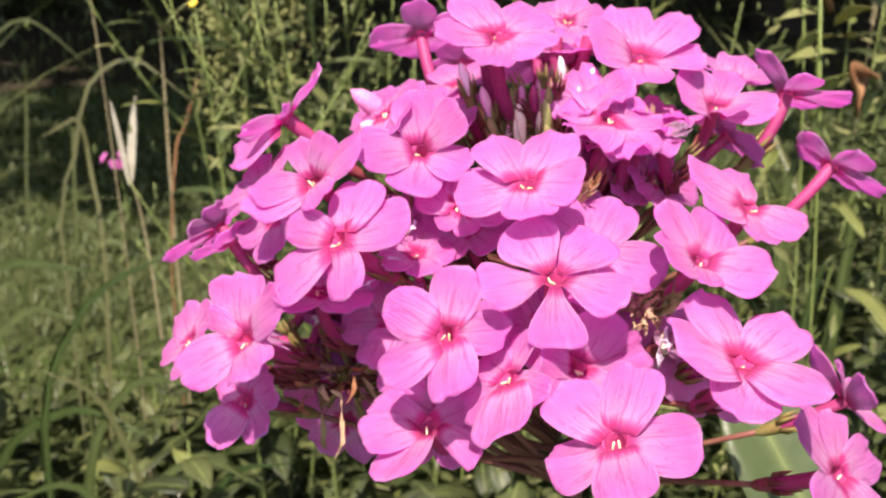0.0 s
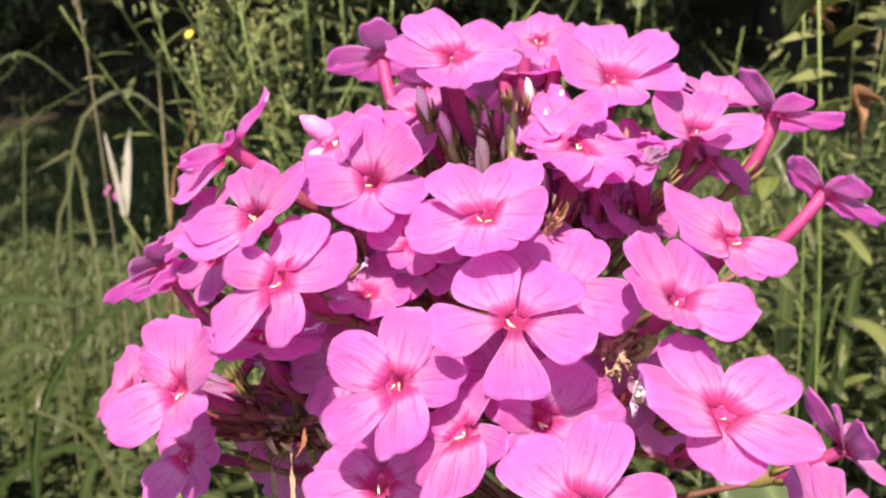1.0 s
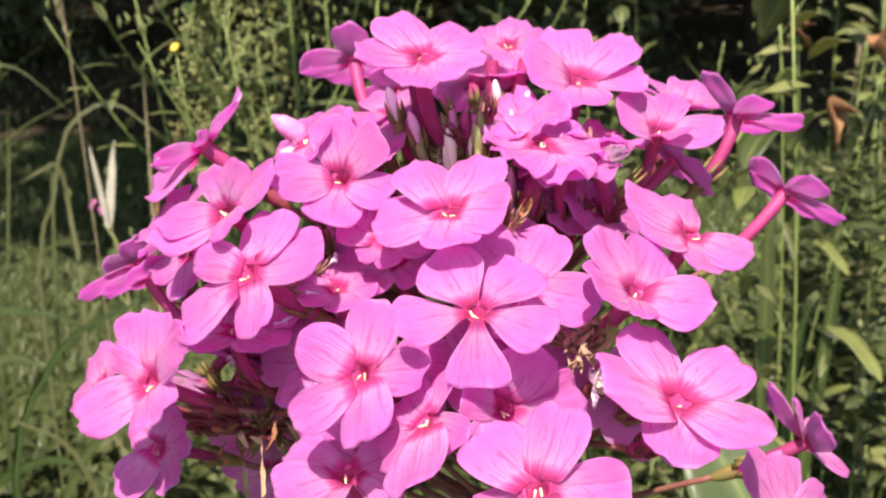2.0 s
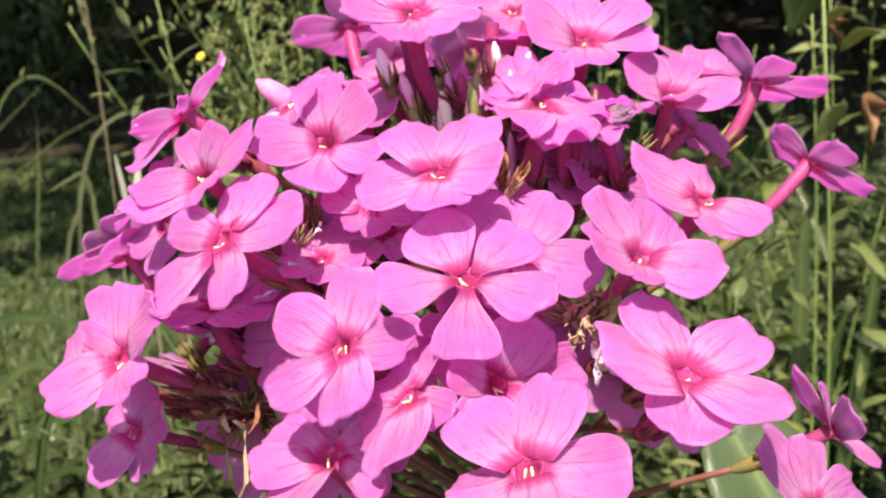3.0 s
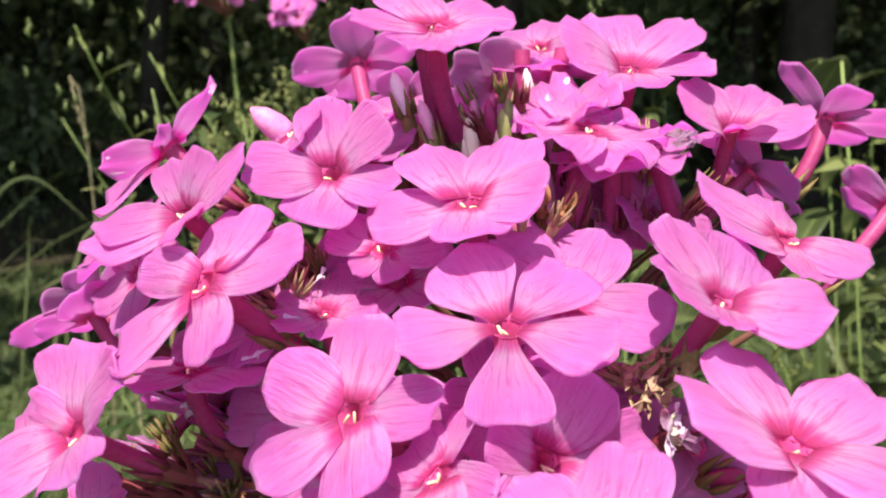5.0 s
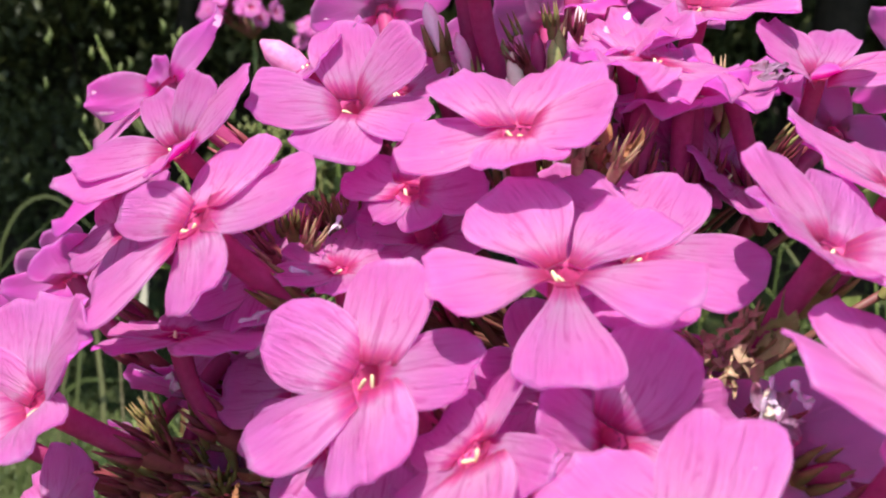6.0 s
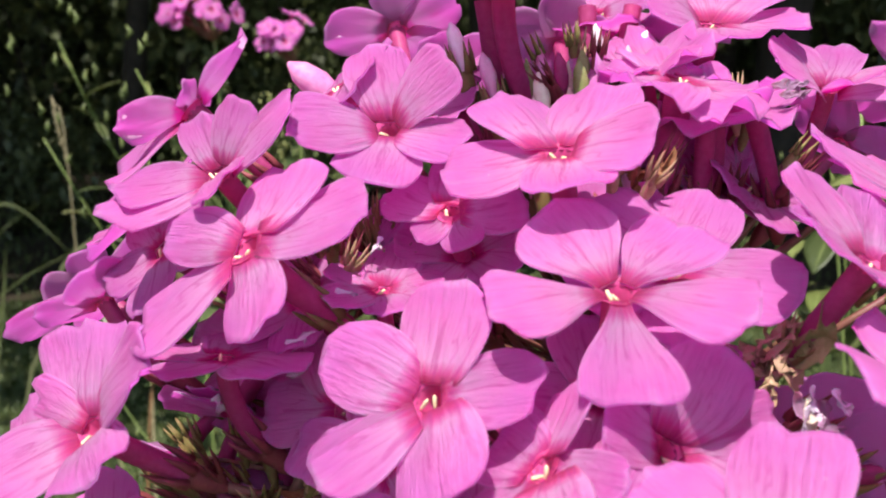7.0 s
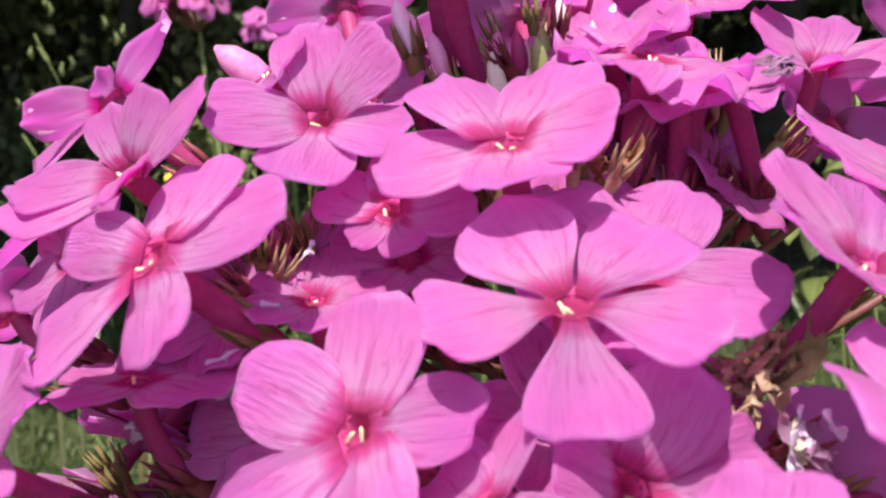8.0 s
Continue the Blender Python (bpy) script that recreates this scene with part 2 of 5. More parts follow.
def ground_material():
    """Mown turf that gives way to bare leaf litter under the trees."""
    k = Mat("turf and leaf litter")
    co = k.n.new("ShaderNodeTexCoord").outputs["Object"]
    y = k.node("ShaderNodeSeparateXYZ", Vector=co).outputs[1]
    f = k.noise(7.0, 8.0, 0.6)
    turf = k.ramp(f, (0.3, (0.026, 0.032, 0.012)), (0.7, (0.058, 0.072, 0.027)))
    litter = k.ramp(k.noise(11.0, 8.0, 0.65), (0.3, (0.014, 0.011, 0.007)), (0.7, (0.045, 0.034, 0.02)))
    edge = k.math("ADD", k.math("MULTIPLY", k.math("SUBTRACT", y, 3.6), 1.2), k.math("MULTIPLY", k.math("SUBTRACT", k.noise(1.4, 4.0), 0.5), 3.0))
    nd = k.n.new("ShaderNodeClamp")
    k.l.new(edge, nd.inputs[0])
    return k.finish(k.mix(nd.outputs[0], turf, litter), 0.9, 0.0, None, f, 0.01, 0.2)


SOIL = ground_material()
FAR = plain_material("distant foliage", (0.030, 0.034, 0.020), (0.075, 0.085, 0.045), 1.6, 0.9, 0.2, 0.0, 8.0)


# ---- mesh helpers ----
def build(name, verts, faces, material, parent=None, m=None, maps=None, smooth=True):
    """One mesh object; maps: (along, across, seed) for each vertex."""
    me = bpy.data.meshes.new(name)
    me.from_pydata([tuple(p) for p in verts], [], faces)
    if smooth:
        me.polygons.foreach_set("use_smooth", [True] * len(me.polygons))
    if maps is not None:
        at = me.attributes.new("leafmap", "FLOAT_VECTOR", "POINT")
        at.data.foreach_set("vector", np.asarray(maps, dtype=np.float32).ravel())
    me.materials.append(material)
    me.update()
    return put(name, me, parent, m)


def put(name, me, parent=None, m=None):
    ob = new(name, me)
    if parent is not None:
        ob.parent = parent
    if m is not None:
        ob.matrix_basis = m
    return ob


def axes(n, origin=(0, 0, 0)):
    """A pose whose z is n and whose x lies level."""
    n = Vector(n).normalized()
    u = Vector((0, 0, 1)).cross(n)
    u = u.normalized() if u.length > 1e-4 else Vector((1, 0, 0))
    v = n.cross(u)
    return Matrix(((u.x, v.x, n.x, origin[0]), (u.y, v.y, n.y, origin[1]), (u.z, v.z, n.z, origin[2]), (0, 0, 0, 1)))


def tube(points, radii, seg=8, cap=True):
    """Vertices and faces of a round tube along points."""
    points = [Vector(p) for p in points]
    verts, faces = [], []
    side = None
    for i, p in enumerate(points):
        d = (points[min(i + 1, len(points) - 1)] - points[max(i - 1, 0)]).normalized()
        if side is None:
            side = d.orthogonal().normalized()
        side = (side - d * side.dot(d)).normalized()
        other = d.cross(side)
        for j in range(seg):
            a = 2 * math.pi * j / seg
            verts.append(p + (side * math.cos(a) + other * math.sin(a)) * radii[i])
    for i in range(len(points) - 1):
        for j in range(seg):
            k = (j + 1) % seg
            faces.append((i * seg + j, i * seg + k, (i + 1) * seg + k, (i + 1) * seg + j))
    if cap:
        faces.append(tuple(reversed(range(seg))))
        faces.append(tuple(range((len(points) - 1) * seg, len(points) * seg)))
    return verts, faces


def join(pieces):
    """Several (verts, faces[, maps]) as one."""
    verts, faces, maps = [], [], []
    for pc in pieces:
        off = len(verts)
        verts += list(pc[0])
        faces += [tuple(i + off for i in f) for f in pc[1]]
        maps += list(pc[2]) if len(pc) > 2 else [(0.5, 0.5, 0.5)] * len(pc[0])
    return verts, faces, maps


def bend(a, b, sag, n=7):
    """Points on a bow from a to b, pushed by the vector sag in the middle."""
    a, b, sag = Vector(a), Vector(b), Vector(sag)
    return [a.lerp(b, i / (n - 1)) + sag * (4 * (i / (n - 1)) * (1 - i / (n - 1))) for i in range(n)]


def leaf_piece(length, width, droop=0.3, fold=0.25, rows=6, cols=4, wave=0.0, seed=0.0, thick=0.0004, tip=1.0):
    """A lance-shaped leaf from the origin along +y, face up +z, folded along its rib; closed underneath."""
    top, maps = [], []
    for i in range(rows + 1):
        s = i / rows
        w = width * 0.5 * (math.sin(math.pi * min(1.0, s ** 0.75 * 0.985 + 0.012)) ** tip + 0.02)
        y = length * (s if abs(droop) < 1e-3 else math.sin(droop * 1.6 * s) / (droop * 1.6))
        z = -length * droop * 0.8 * s * s
        for j in range(cols + 1):
            v = 2 * j / cols - 1
            top.append(Vector((w * v, y, z + fold * w * abs(v) + wave * width * math.sin(s * 9 + v * 2 + seed * 7) * abs(v))))
            maps.append((s, v, seed))
    return shell(top, maps, rows, cols, thick)


def shell(top, maps, rows, cols, thick):
    """A grid of points made into a thin closed body."""
    n = len(top)
    low = [p - Vector((0, 0, thick)) for p in top]
    c1 = cols + 1
    faces = []
    for i in range(rows):
        for j in range(cols):
            a = i * c1 + j
            faces.append((a, a + 1, a + c1 + 1, a + c1))
            faces.append((n + a, n + a + c1, n + a + c1 + 1, n + a + 1))
    rim = [j for j in range(c1)] + [i * c1 + cols for i in range(1, rows + 1)] + [rows * c1 + j for j in range(cols - 1, -1, -1)] + [i * c1 for i in range(rows - 1, 0, -1)]
    for a, b in zip(rim, rim[1:] + rim[:1]):
        faces.append((a, n + a, n + b, b))
    return top + low, faces, maps + maps


def scatter(name, pos, way, side, length, width, material, droop=0.25):
    """Many small leaves as one mesh: arrays of base, direction and side; each leaf is a folded, drooping blade of six faces."""
    pos, way, side = (np.asarray(a, float) for a in (pos, way, side))
    length, width = np.asarray(length, float)[:, None], np.asarray(width, float)[:, None]
    way = way / np.linalg.norm(way, axis=1, keepdims=True)
    side = side - way * (side * way).sum(1, keepdims=True)
    side = side / (np.linalg.norm(side, axis=1, keepdims=True) + 1e-9)
    down = np.array([0, 0, -1.0])
    rows = []
    for s, w in ((0.0, 0.08), (0.35, 1.0), (0.7, 0.8), (1.0, 0.03)):
        mid = pos + way * length * s + down * length * droop * s * s
        up = np.cross(side, way)
        for v in (-1, 0, 1):
            rows.append((mid + side * (0.5 * v * w) * width + up * (abs(v) * w * 0.12) * width, (s, v)))
    n = len(pos)
    verts = np.stack([r[0] for r in rows], 1).reshape(-1, 3)
    maps = np.tile(np.array([(r[1][0], r[1][1], 0.5) for r in rows]), (n, 1))
    quads = []
    for i in range(3):
        for j in range(2):
            a = i * 3 + j
            quads.append((a, a + 1, a + 4, a + 3))
    quads = (np.array(quads)[None] + (np.arange(n) * 12)[:, None, None]).reshape(-1, 4)
    me = bpy.data.meshes.new(name)
    me.vertices.add(len(verts))
    me.vertices.foreach_set("co", verts.ravel())
    me.loops.add(quads.size)
    me.loops.foreach_set("vertex_index", quads.ravel())
    me.polygons.add(len(quads))
    me.polygons.foreach_set("loop_start", np.arange(len(quads)) * 4)
    me.update(calc_edges=True)
    at = me.attributes.new("leafmap", "FLOAT_VECTOR", "POINT")
    at.data.foreach_set("vector", maps.astype(np.float32).ravel())
    me.materials.append(material)
    me.validate()
    return me


# ---- ground, lawn and woods ----
rng = np.random.default_rng(7)


def ground_height(x, y):
    return 0.03 * np.sin(x * 1.7 + 0.4) * np.cos(y * 1.3) + 0.012 * np.sin(x * 5.1) * np.sin(y * 4.3)


def build_ground():
    xs = np.concatenate([np.linspace(-600, -8, 12), np.linspace(-7, 7, 71), np.linspace(8, 600, 12)])
    ys = np.concatenate([np.linspace(-600, -5, 10), np.linspace(-4, 12, 81), np.linspace(13, 900, 14)])
    near = lambda x, y: ground_height(x, y) if abs(x) < 9 and -6 < y < 14 else 0.0
    verts = [(x, y, near(x, y)) for y in ys for x in xs]
    w = len(xs)
    faces = [(j * w + i, j * w + i + 1, (j + 1) * w + i + 1, (j + 1) * w + i) for j in range(len(ys) - 1) for i in range(w - 1)]
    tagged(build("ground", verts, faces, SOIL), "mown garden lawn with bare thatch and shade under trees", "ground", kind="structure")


def uneven_patch(count, x0, x1, y0, y1):
    """Places within a rounded patch whose rim is ragged and thins out."""
    u, v = rng.uniform(-1.15, 1.15, count * 2), rng.uniform(-1.15, 1.15, count * 2)
    edge = u ** 4 + v ** 4 + 0.25 * np.sin(7 * u + 3 * v) + 0.2 * np.sin(11 * v - 5 * u) + rng.normal(0, 0.18, count * 2)
    keep = np.flatnonzero(edge < 0.95)[:count]
    keep = np.resize(keep, count)
    return 0.5 * (x0 + x1) + 0.5 * (x1 - x0) * u[keep], 0.5 * (y0 + y1) + 0.5 * (y1 - y0) * v[keep]


def lawn(name, count, x0, x1, y0, y1, height, width, material, label):
    x, y = uneven_patch(count, x0, x1, y0, y1)
    pos = np.stack([x, y, ground_height(x, y) - 0.003], 1)
    a = rng.uniform(0, 2 * np.pi, count)
    tilt = rng.uniform(0.05, 0.75, count)
    way = np.stack([np.cos(a) * tilt, np.sin(a) * tilt, np.ones(count)], 1)
    side = np.stack([-np.sin(a), np.cos(a), np.zeros(count)], 1)
    me = scatter(name, pos, way, side, height * rng.uniform(0.5, 1.3, count), width * rng.uniform(0.6, 1.4, count), material, 0.35)
    tagged(new(name, me), label, "grass", kind="stuff")


def leaf_ball(count, centre, radius, size, flat=0.75, gaps=0.5, droop=0.3, material=None, name="crown", clumps=26):
    """A crown of leaves gathered in clumps about limb ends, with gaps between."""
    c = rng.normal(0, 1, (clumps, 3))
    c = c / np.linalg.norm(c, axis=1, keepdims=True) * rng.uniform(0.35, 1.0, (clumps, 1))
    pick = rng.integers(0, clumps, count)
    p = c[pick] + rng.normal(0, 0.24 * gaps + 0.06, (count, 3))
    p = p * np.array([radius, radius, radius * flat]) + np.asarray(centre)
    way = rng.normal(0, 1, (count, 3)) + np.array([0, 0, -0.2])
    side = rng.normal(0, 1, (count, 3)) * np.array([1, 1, 0.35])
    size = size * rng.uniform(0.6, 1.3, count)
    return scatter(name, p, way, side, size, size * 0.55, material, droop), c * np.array([radius, radius, radius * flat])


def tree(x, y, height, radius, girth, count, leaf, reach=0.0, aside=0.0):
    """A woodland tree: flared, leaning trunk with limbs, crown of many leaves in clumps, out of view, that reach and
    aside shift to cast shade.
    """
    thing = new("tree")
    thing.location = (x, y, 0)
    lean = Vector((rng.uniform(-0.4, 0.4), rng.uniform(-0.3, 0.3), 0))
    top = Vector((0, 0, height)) + lean
    pts = [Vector((0, 0, -0.1)).lerp(top, i / 9) + Vector((0.06 * math.sin(i * 1.3 + x), 0.06 * math.cos(i * 1.7 + y), 0)) for i in range(10)]
    rad = [girth * (1.35 if i == 0 else 1.0) * (1 - 0.075 * i) for i in range(10)]
    me, clumps = leaf_ball(count, top + Vector((aside, -reach, radius * 0.1)), radius, leaf, 0.5, 0.6, 0.3, WOOD_LEAF)
    pieces = [tube(pts, rad, 12)]
    for c in clumps[:9]:
        start = pts[5 + int(rng.integers(0, 4))]
        end = top + Vector((aside, -reach, 0)) + Vector(c) * 0.8
        pieces.append(tube(bend(start, end, (0, 0, 0.25), 6), [girth * 0.32 * (1 - 0.14 * i) for i in range(6)], 7))
    v, f, _ = join(pieces)
    build("trunk", v, f, BARK, thing)
    put("crown", me, thing)["kind"] = "stuff"
    return tagged(thing, "dark shaded tree, leafy crown out of view placed to shade lawn and woods", "tree", "woodland trees")


def shrub(x, y, radius, count, leaf, material, label):
    thing = new("shrub")
    thing.location = (x, y, 0)
    me, clumps = leaf_ball(count, (0, 0, radius * 0.8), radius, leaf, 0.9, 0.6, 0.3, material, "foliage", 34)
    pieces = [tube(bend((0, 0, -0.05), Vector((0, 0, radius * 0.8)) + Vector(c) * 0.9, (0, 0, 0.1), 6), [0.03 * (1 - 0.13 * i) for i in range(6)], 6) for c in clumps[:12]]
    v, f, _ = join(pieces)
    build("branch_frame", v, f, BARK, thing)
    put("foliage", me, thing)["kind"] = "stuff"
    return tagged(thing, label, "shrub", "shrubs under the trees")


build_ground()
lawn("lawn", 72000, -2.4, 2.4, 1.2, 4.4, 0.05, 0.005, LAWN, "mown sunlit green lawn grass")
lawn("shaded_grass", 5000, -5, 5, 4.4, 7.5, 0.09, 0.010, LAWN, "thin grass in the shade of trees")
# unseen crowns set forward for shade; last three trees added to shade the backdrop
for row in ((1.95, 5.8, 5.6, 2.5, 0.17, 2.6), (-2.25, 7.2, 5.2, 3.0, 0.10, 3.7), (0.3, 8.2, 5.8, 3.2, 0.16, 4.2), (-4.6, 6.6, 5.6, 3.1, 0.18, 3.2),
            (4.9, 7.0, 5.6, 3.1, 0.16, 3.2), (-2.6, 10.4, 6.6, 3.8, 0.2, 1.0), (3.2, 11.2, 6.6, 3.8, 0.2, 1.4), (-7.5, 10.0, 6.5, 3.8, 0.2, 1.0), (7.8, 11.0, 6.5, 3.8, 0.2, 1.0),
            (0.4, 14.0, 7.4, 4.4, 0.22, 1.0), (-5.6, 14.4, 7.4, 4.4, 0.22, 0.6), (6.2, 14.8, 7.4, 4.4, 0.22, 0.6)):
    tree(*row[:5], 9000, 0.22, row[5])
# small tree added out of view on the left, only to shade a lawn strip
tree(-1.7, 1.6, 3.1, 1.15, 0.07, 4600, 0.13, -0.3, 0.5)
for i in range(13):
    sx = -9 + 1.5 * i
    shrub(sx + rng.uniform(-0.4, 0.4), 11.6 + rng.uniform(-1.2, 1.6), 1.5 + rng.uniform(0, 0.5), 3000, 0.17, WOOD_LEAF, "dark leafy shrub in deep shade under trees")
for sx, sy, r in ((0.75, 6.6, 0.62), (1.35, 7.4, 0.7), (-0.55, 7.2, 0.5), (-2.9, 6.4, 0.55), (3.3, 6.8, 0.6), (-1.2, 9.0, 0.8)):
    shrub(sx, sy, r, 2600, 0.075, WOOD_LEAF, "small leafy shrub in dappled shade")


def build_backdrop():
    """The closed wall of far woodland behind the trees."""
    verts, faces = [], []
    n = 60
    for i in range(n + 1):
        a = math.radians(-20 + 220 * i / n)
        for j in range(9):
            r = 23 + 1.2 * math.sin(i * 1.9 + j) + 0.9 * math.cos(i * 0.7 + j * 2.1) - 0.3 * j
            verts.append((r * math.cos(a), r * math.sin(a) - 4, -0.5 + 2.3 * j + 0.7 * math.sin(i * 2.3) * (j > 6)))
    for i in range(n):
        for j in range(8):
            k = i * 9 + j
            faces.append((k, k + 9, k + 10, k + 1))
    tagged(build("backdrop", verts, faces, FAR), "dark wall of distant woodland foliage", "woodland", kind="structure")


build_backdrop()

# ---- the phlox ----
PLANT = Vector((0.032, 0.232, 0.0))
R2 = random.Random(11)


def phlox_plant(label, base, stem_top, stem=STEM_RED):
    thing = new("phlox_plant")
    thing.location = base
    pts = bend((0, 0, -0.02), Vector(stem_top) - Vector(base), (0.012, 0.01, 0), 14)
    v, f = tube(pts, [0.0034 - 0.00013 * i for i in range(14)], 10)
    build("stem", v, f, stem, thing)
    return tagged(thing, label, "flowering plant", "phlox plants")


def petal_piece(length, left, right, full, lift, twist, cup, seed, crinkle=1.0, rows=13, cols=12, claw=0.40):
    """One obovate petal along +x from the throat. left and right: half widths as shares of the length, reached at the share full;
    lift: rise of the tip; twist and cup: tilt and hollow across. Narrow claw, uneven end, fluted along its veins and curled a little at its rim."""
    r = random.Random(seed)
    ph, ph2, ph3, ph4 = (r.uniform(0, 6.3) for _ in range(4))
    skew, lobe = r.uniform(-0.10, 0.10), r.uniform(-0.03, 0.03)
    square, notch, off = r.uniform(1.9, 3.2), r.choice((-0.02, 0.0, 0.03, 0.05)), r.uniform(-0.35, 0.35)
    curl, curl_at = r.choice((0, 0, 0.06, 0.12, -0.08)), r.choice((-1, 1))
    r0 = 0.12 * length
    amp, fray = 0.032 * crinkle, min(crinkle, 1.3)
    top, maps = [], []
    for i in range(rows + 1):
        s = (i / rows) ** 0.9
        for j in range(cols + 1):
            v = math.sin(0.5 * math.pi * (2 * j / cols - 1))
            end = 1 - (1 - full) * (1 - max(0.0, 1 - abs(v) ** square) ** 0.5) - notch * math.exp(-((v - off) * 3.2) ** 2)
            end += skew * v * (1 - v * v) + lobe * math.cos(5.5 * v + ph4)
            end += fray * (0.012 * math.sin(5 * v + ph) + 0.011 * math.sin(11 * v + ph2) + 0.006 * math.sin(25 * v + ph3)) * (1 - 0.5 * v * v)
            a = s * end
            q = min(1.0, a / full)
            half = 1.05 * length * (left if v > 0 else right)
            w = half * (claw + (1 - claw) * math.sin(0.5 * math.pi * q) ** (0.9 + max(0.0, 3.0 * (0.36 - claw))))
            x, y = r0 + (length - r0) * a, w * v
            z = lift * length * (0.72 * a + 0.28 * (1 - math.exp(-a / 0.17))) + cup * length * v * v * a + twist * y
            z += amp * length * a * (math.sin(4.2 * a + 2.4 * v + ph) + 0.9 * math.sin(6.0 * v + ph2) * a + 0.45 * math.sin(13 * v + 2 * a + ph3) * a)
            z += 0.022 * crinkle * length * max(0.0, a - 0.5) * math.sin(21 * v + 5 * a + ph4)
            z -= 0.020 * length * math.exp(-(v * 3.5) ** 2) * math.sin(math.pi * min(1.0, a))
            z += 0.016 * length * math.cos(9.4 * v + ph4) * math.exp(-((a - 0.35) / 0.28) ** 2)
            z += curl * length * max(0.0, v * curl_at * a - 0.5) ** 2 * 4
            top.append(Vector((x, y, z)))
            maps.append((a, v, (seed % 17) / 17))
    pv, pf, _ = shell(top, maps, rows, cols, 0.00022)
    return pv, pf, maps + [(a, v, q + 2.0) for a, v, q in maps]


CALYX_MESH = []


def calyx_piece(length=0.0075, r=0.0013, teeth=5, spread=0.4):
    """A narrow ribbed cup along +z with pointed teeth."""
    pieces = [tube([(0, 0, -0.0015), (0, 0, 0), (0, 0, length * 0.35), (0, 0, length * 0.6)], [r * 0.4, r * 0.8, r, r * 1.02], 10, False)]
    for i in range(teeth):
        a = 2 * math.pi * i / teeth
        d = Vector((math.cos(a), math.sin(a), 0))
        b = d * r + Vector((0, 0, length * 0.55))
        e = d * (r * (1 + spread)) + Vector((0, 0, length * 1.15))
        pieces.append(tube([b, b.lerp(e, 0.5) + d * 0.0001, e], [r * 0.52, r * 0.3, r * 0.05], 5))
    return join(pieces)


def shared(name, piece, material):
    ob = build(name, piece[0], piece[1], material, None, None, piece[2] if len(piece) > 2 else None)
    me = ob.data
    bpy.data.objects.remove(ob)
    return me


CALYX_MESH.append(shared("calyx", calyx_piece(), CALYX))
CALYX_MESH.append(shared("calyx", calyx_piece(0.008, 0.0013, 5, 0.5), CALYX_RED))
CALYX_MESH.append(shared("calyx", calyx_piece(0.0075, 0.0013, 5, 0.9), DRY))


def stamen_piece(seed):
    r = random.Random(seed)
    v, f = tube([(0, 0, -0.0008), (0, 0, -0.0003), (0, 0, 0.0006), (0, 0, 0.0013), (0, 0, 0.00155)], [0.00010, 0.00024, 0.00029, 0.00026, 0.0001], 7)
    return v, f


STAMEN = shared("stamen", stamen_piece(1), ANTHER)
COUNT = [0]


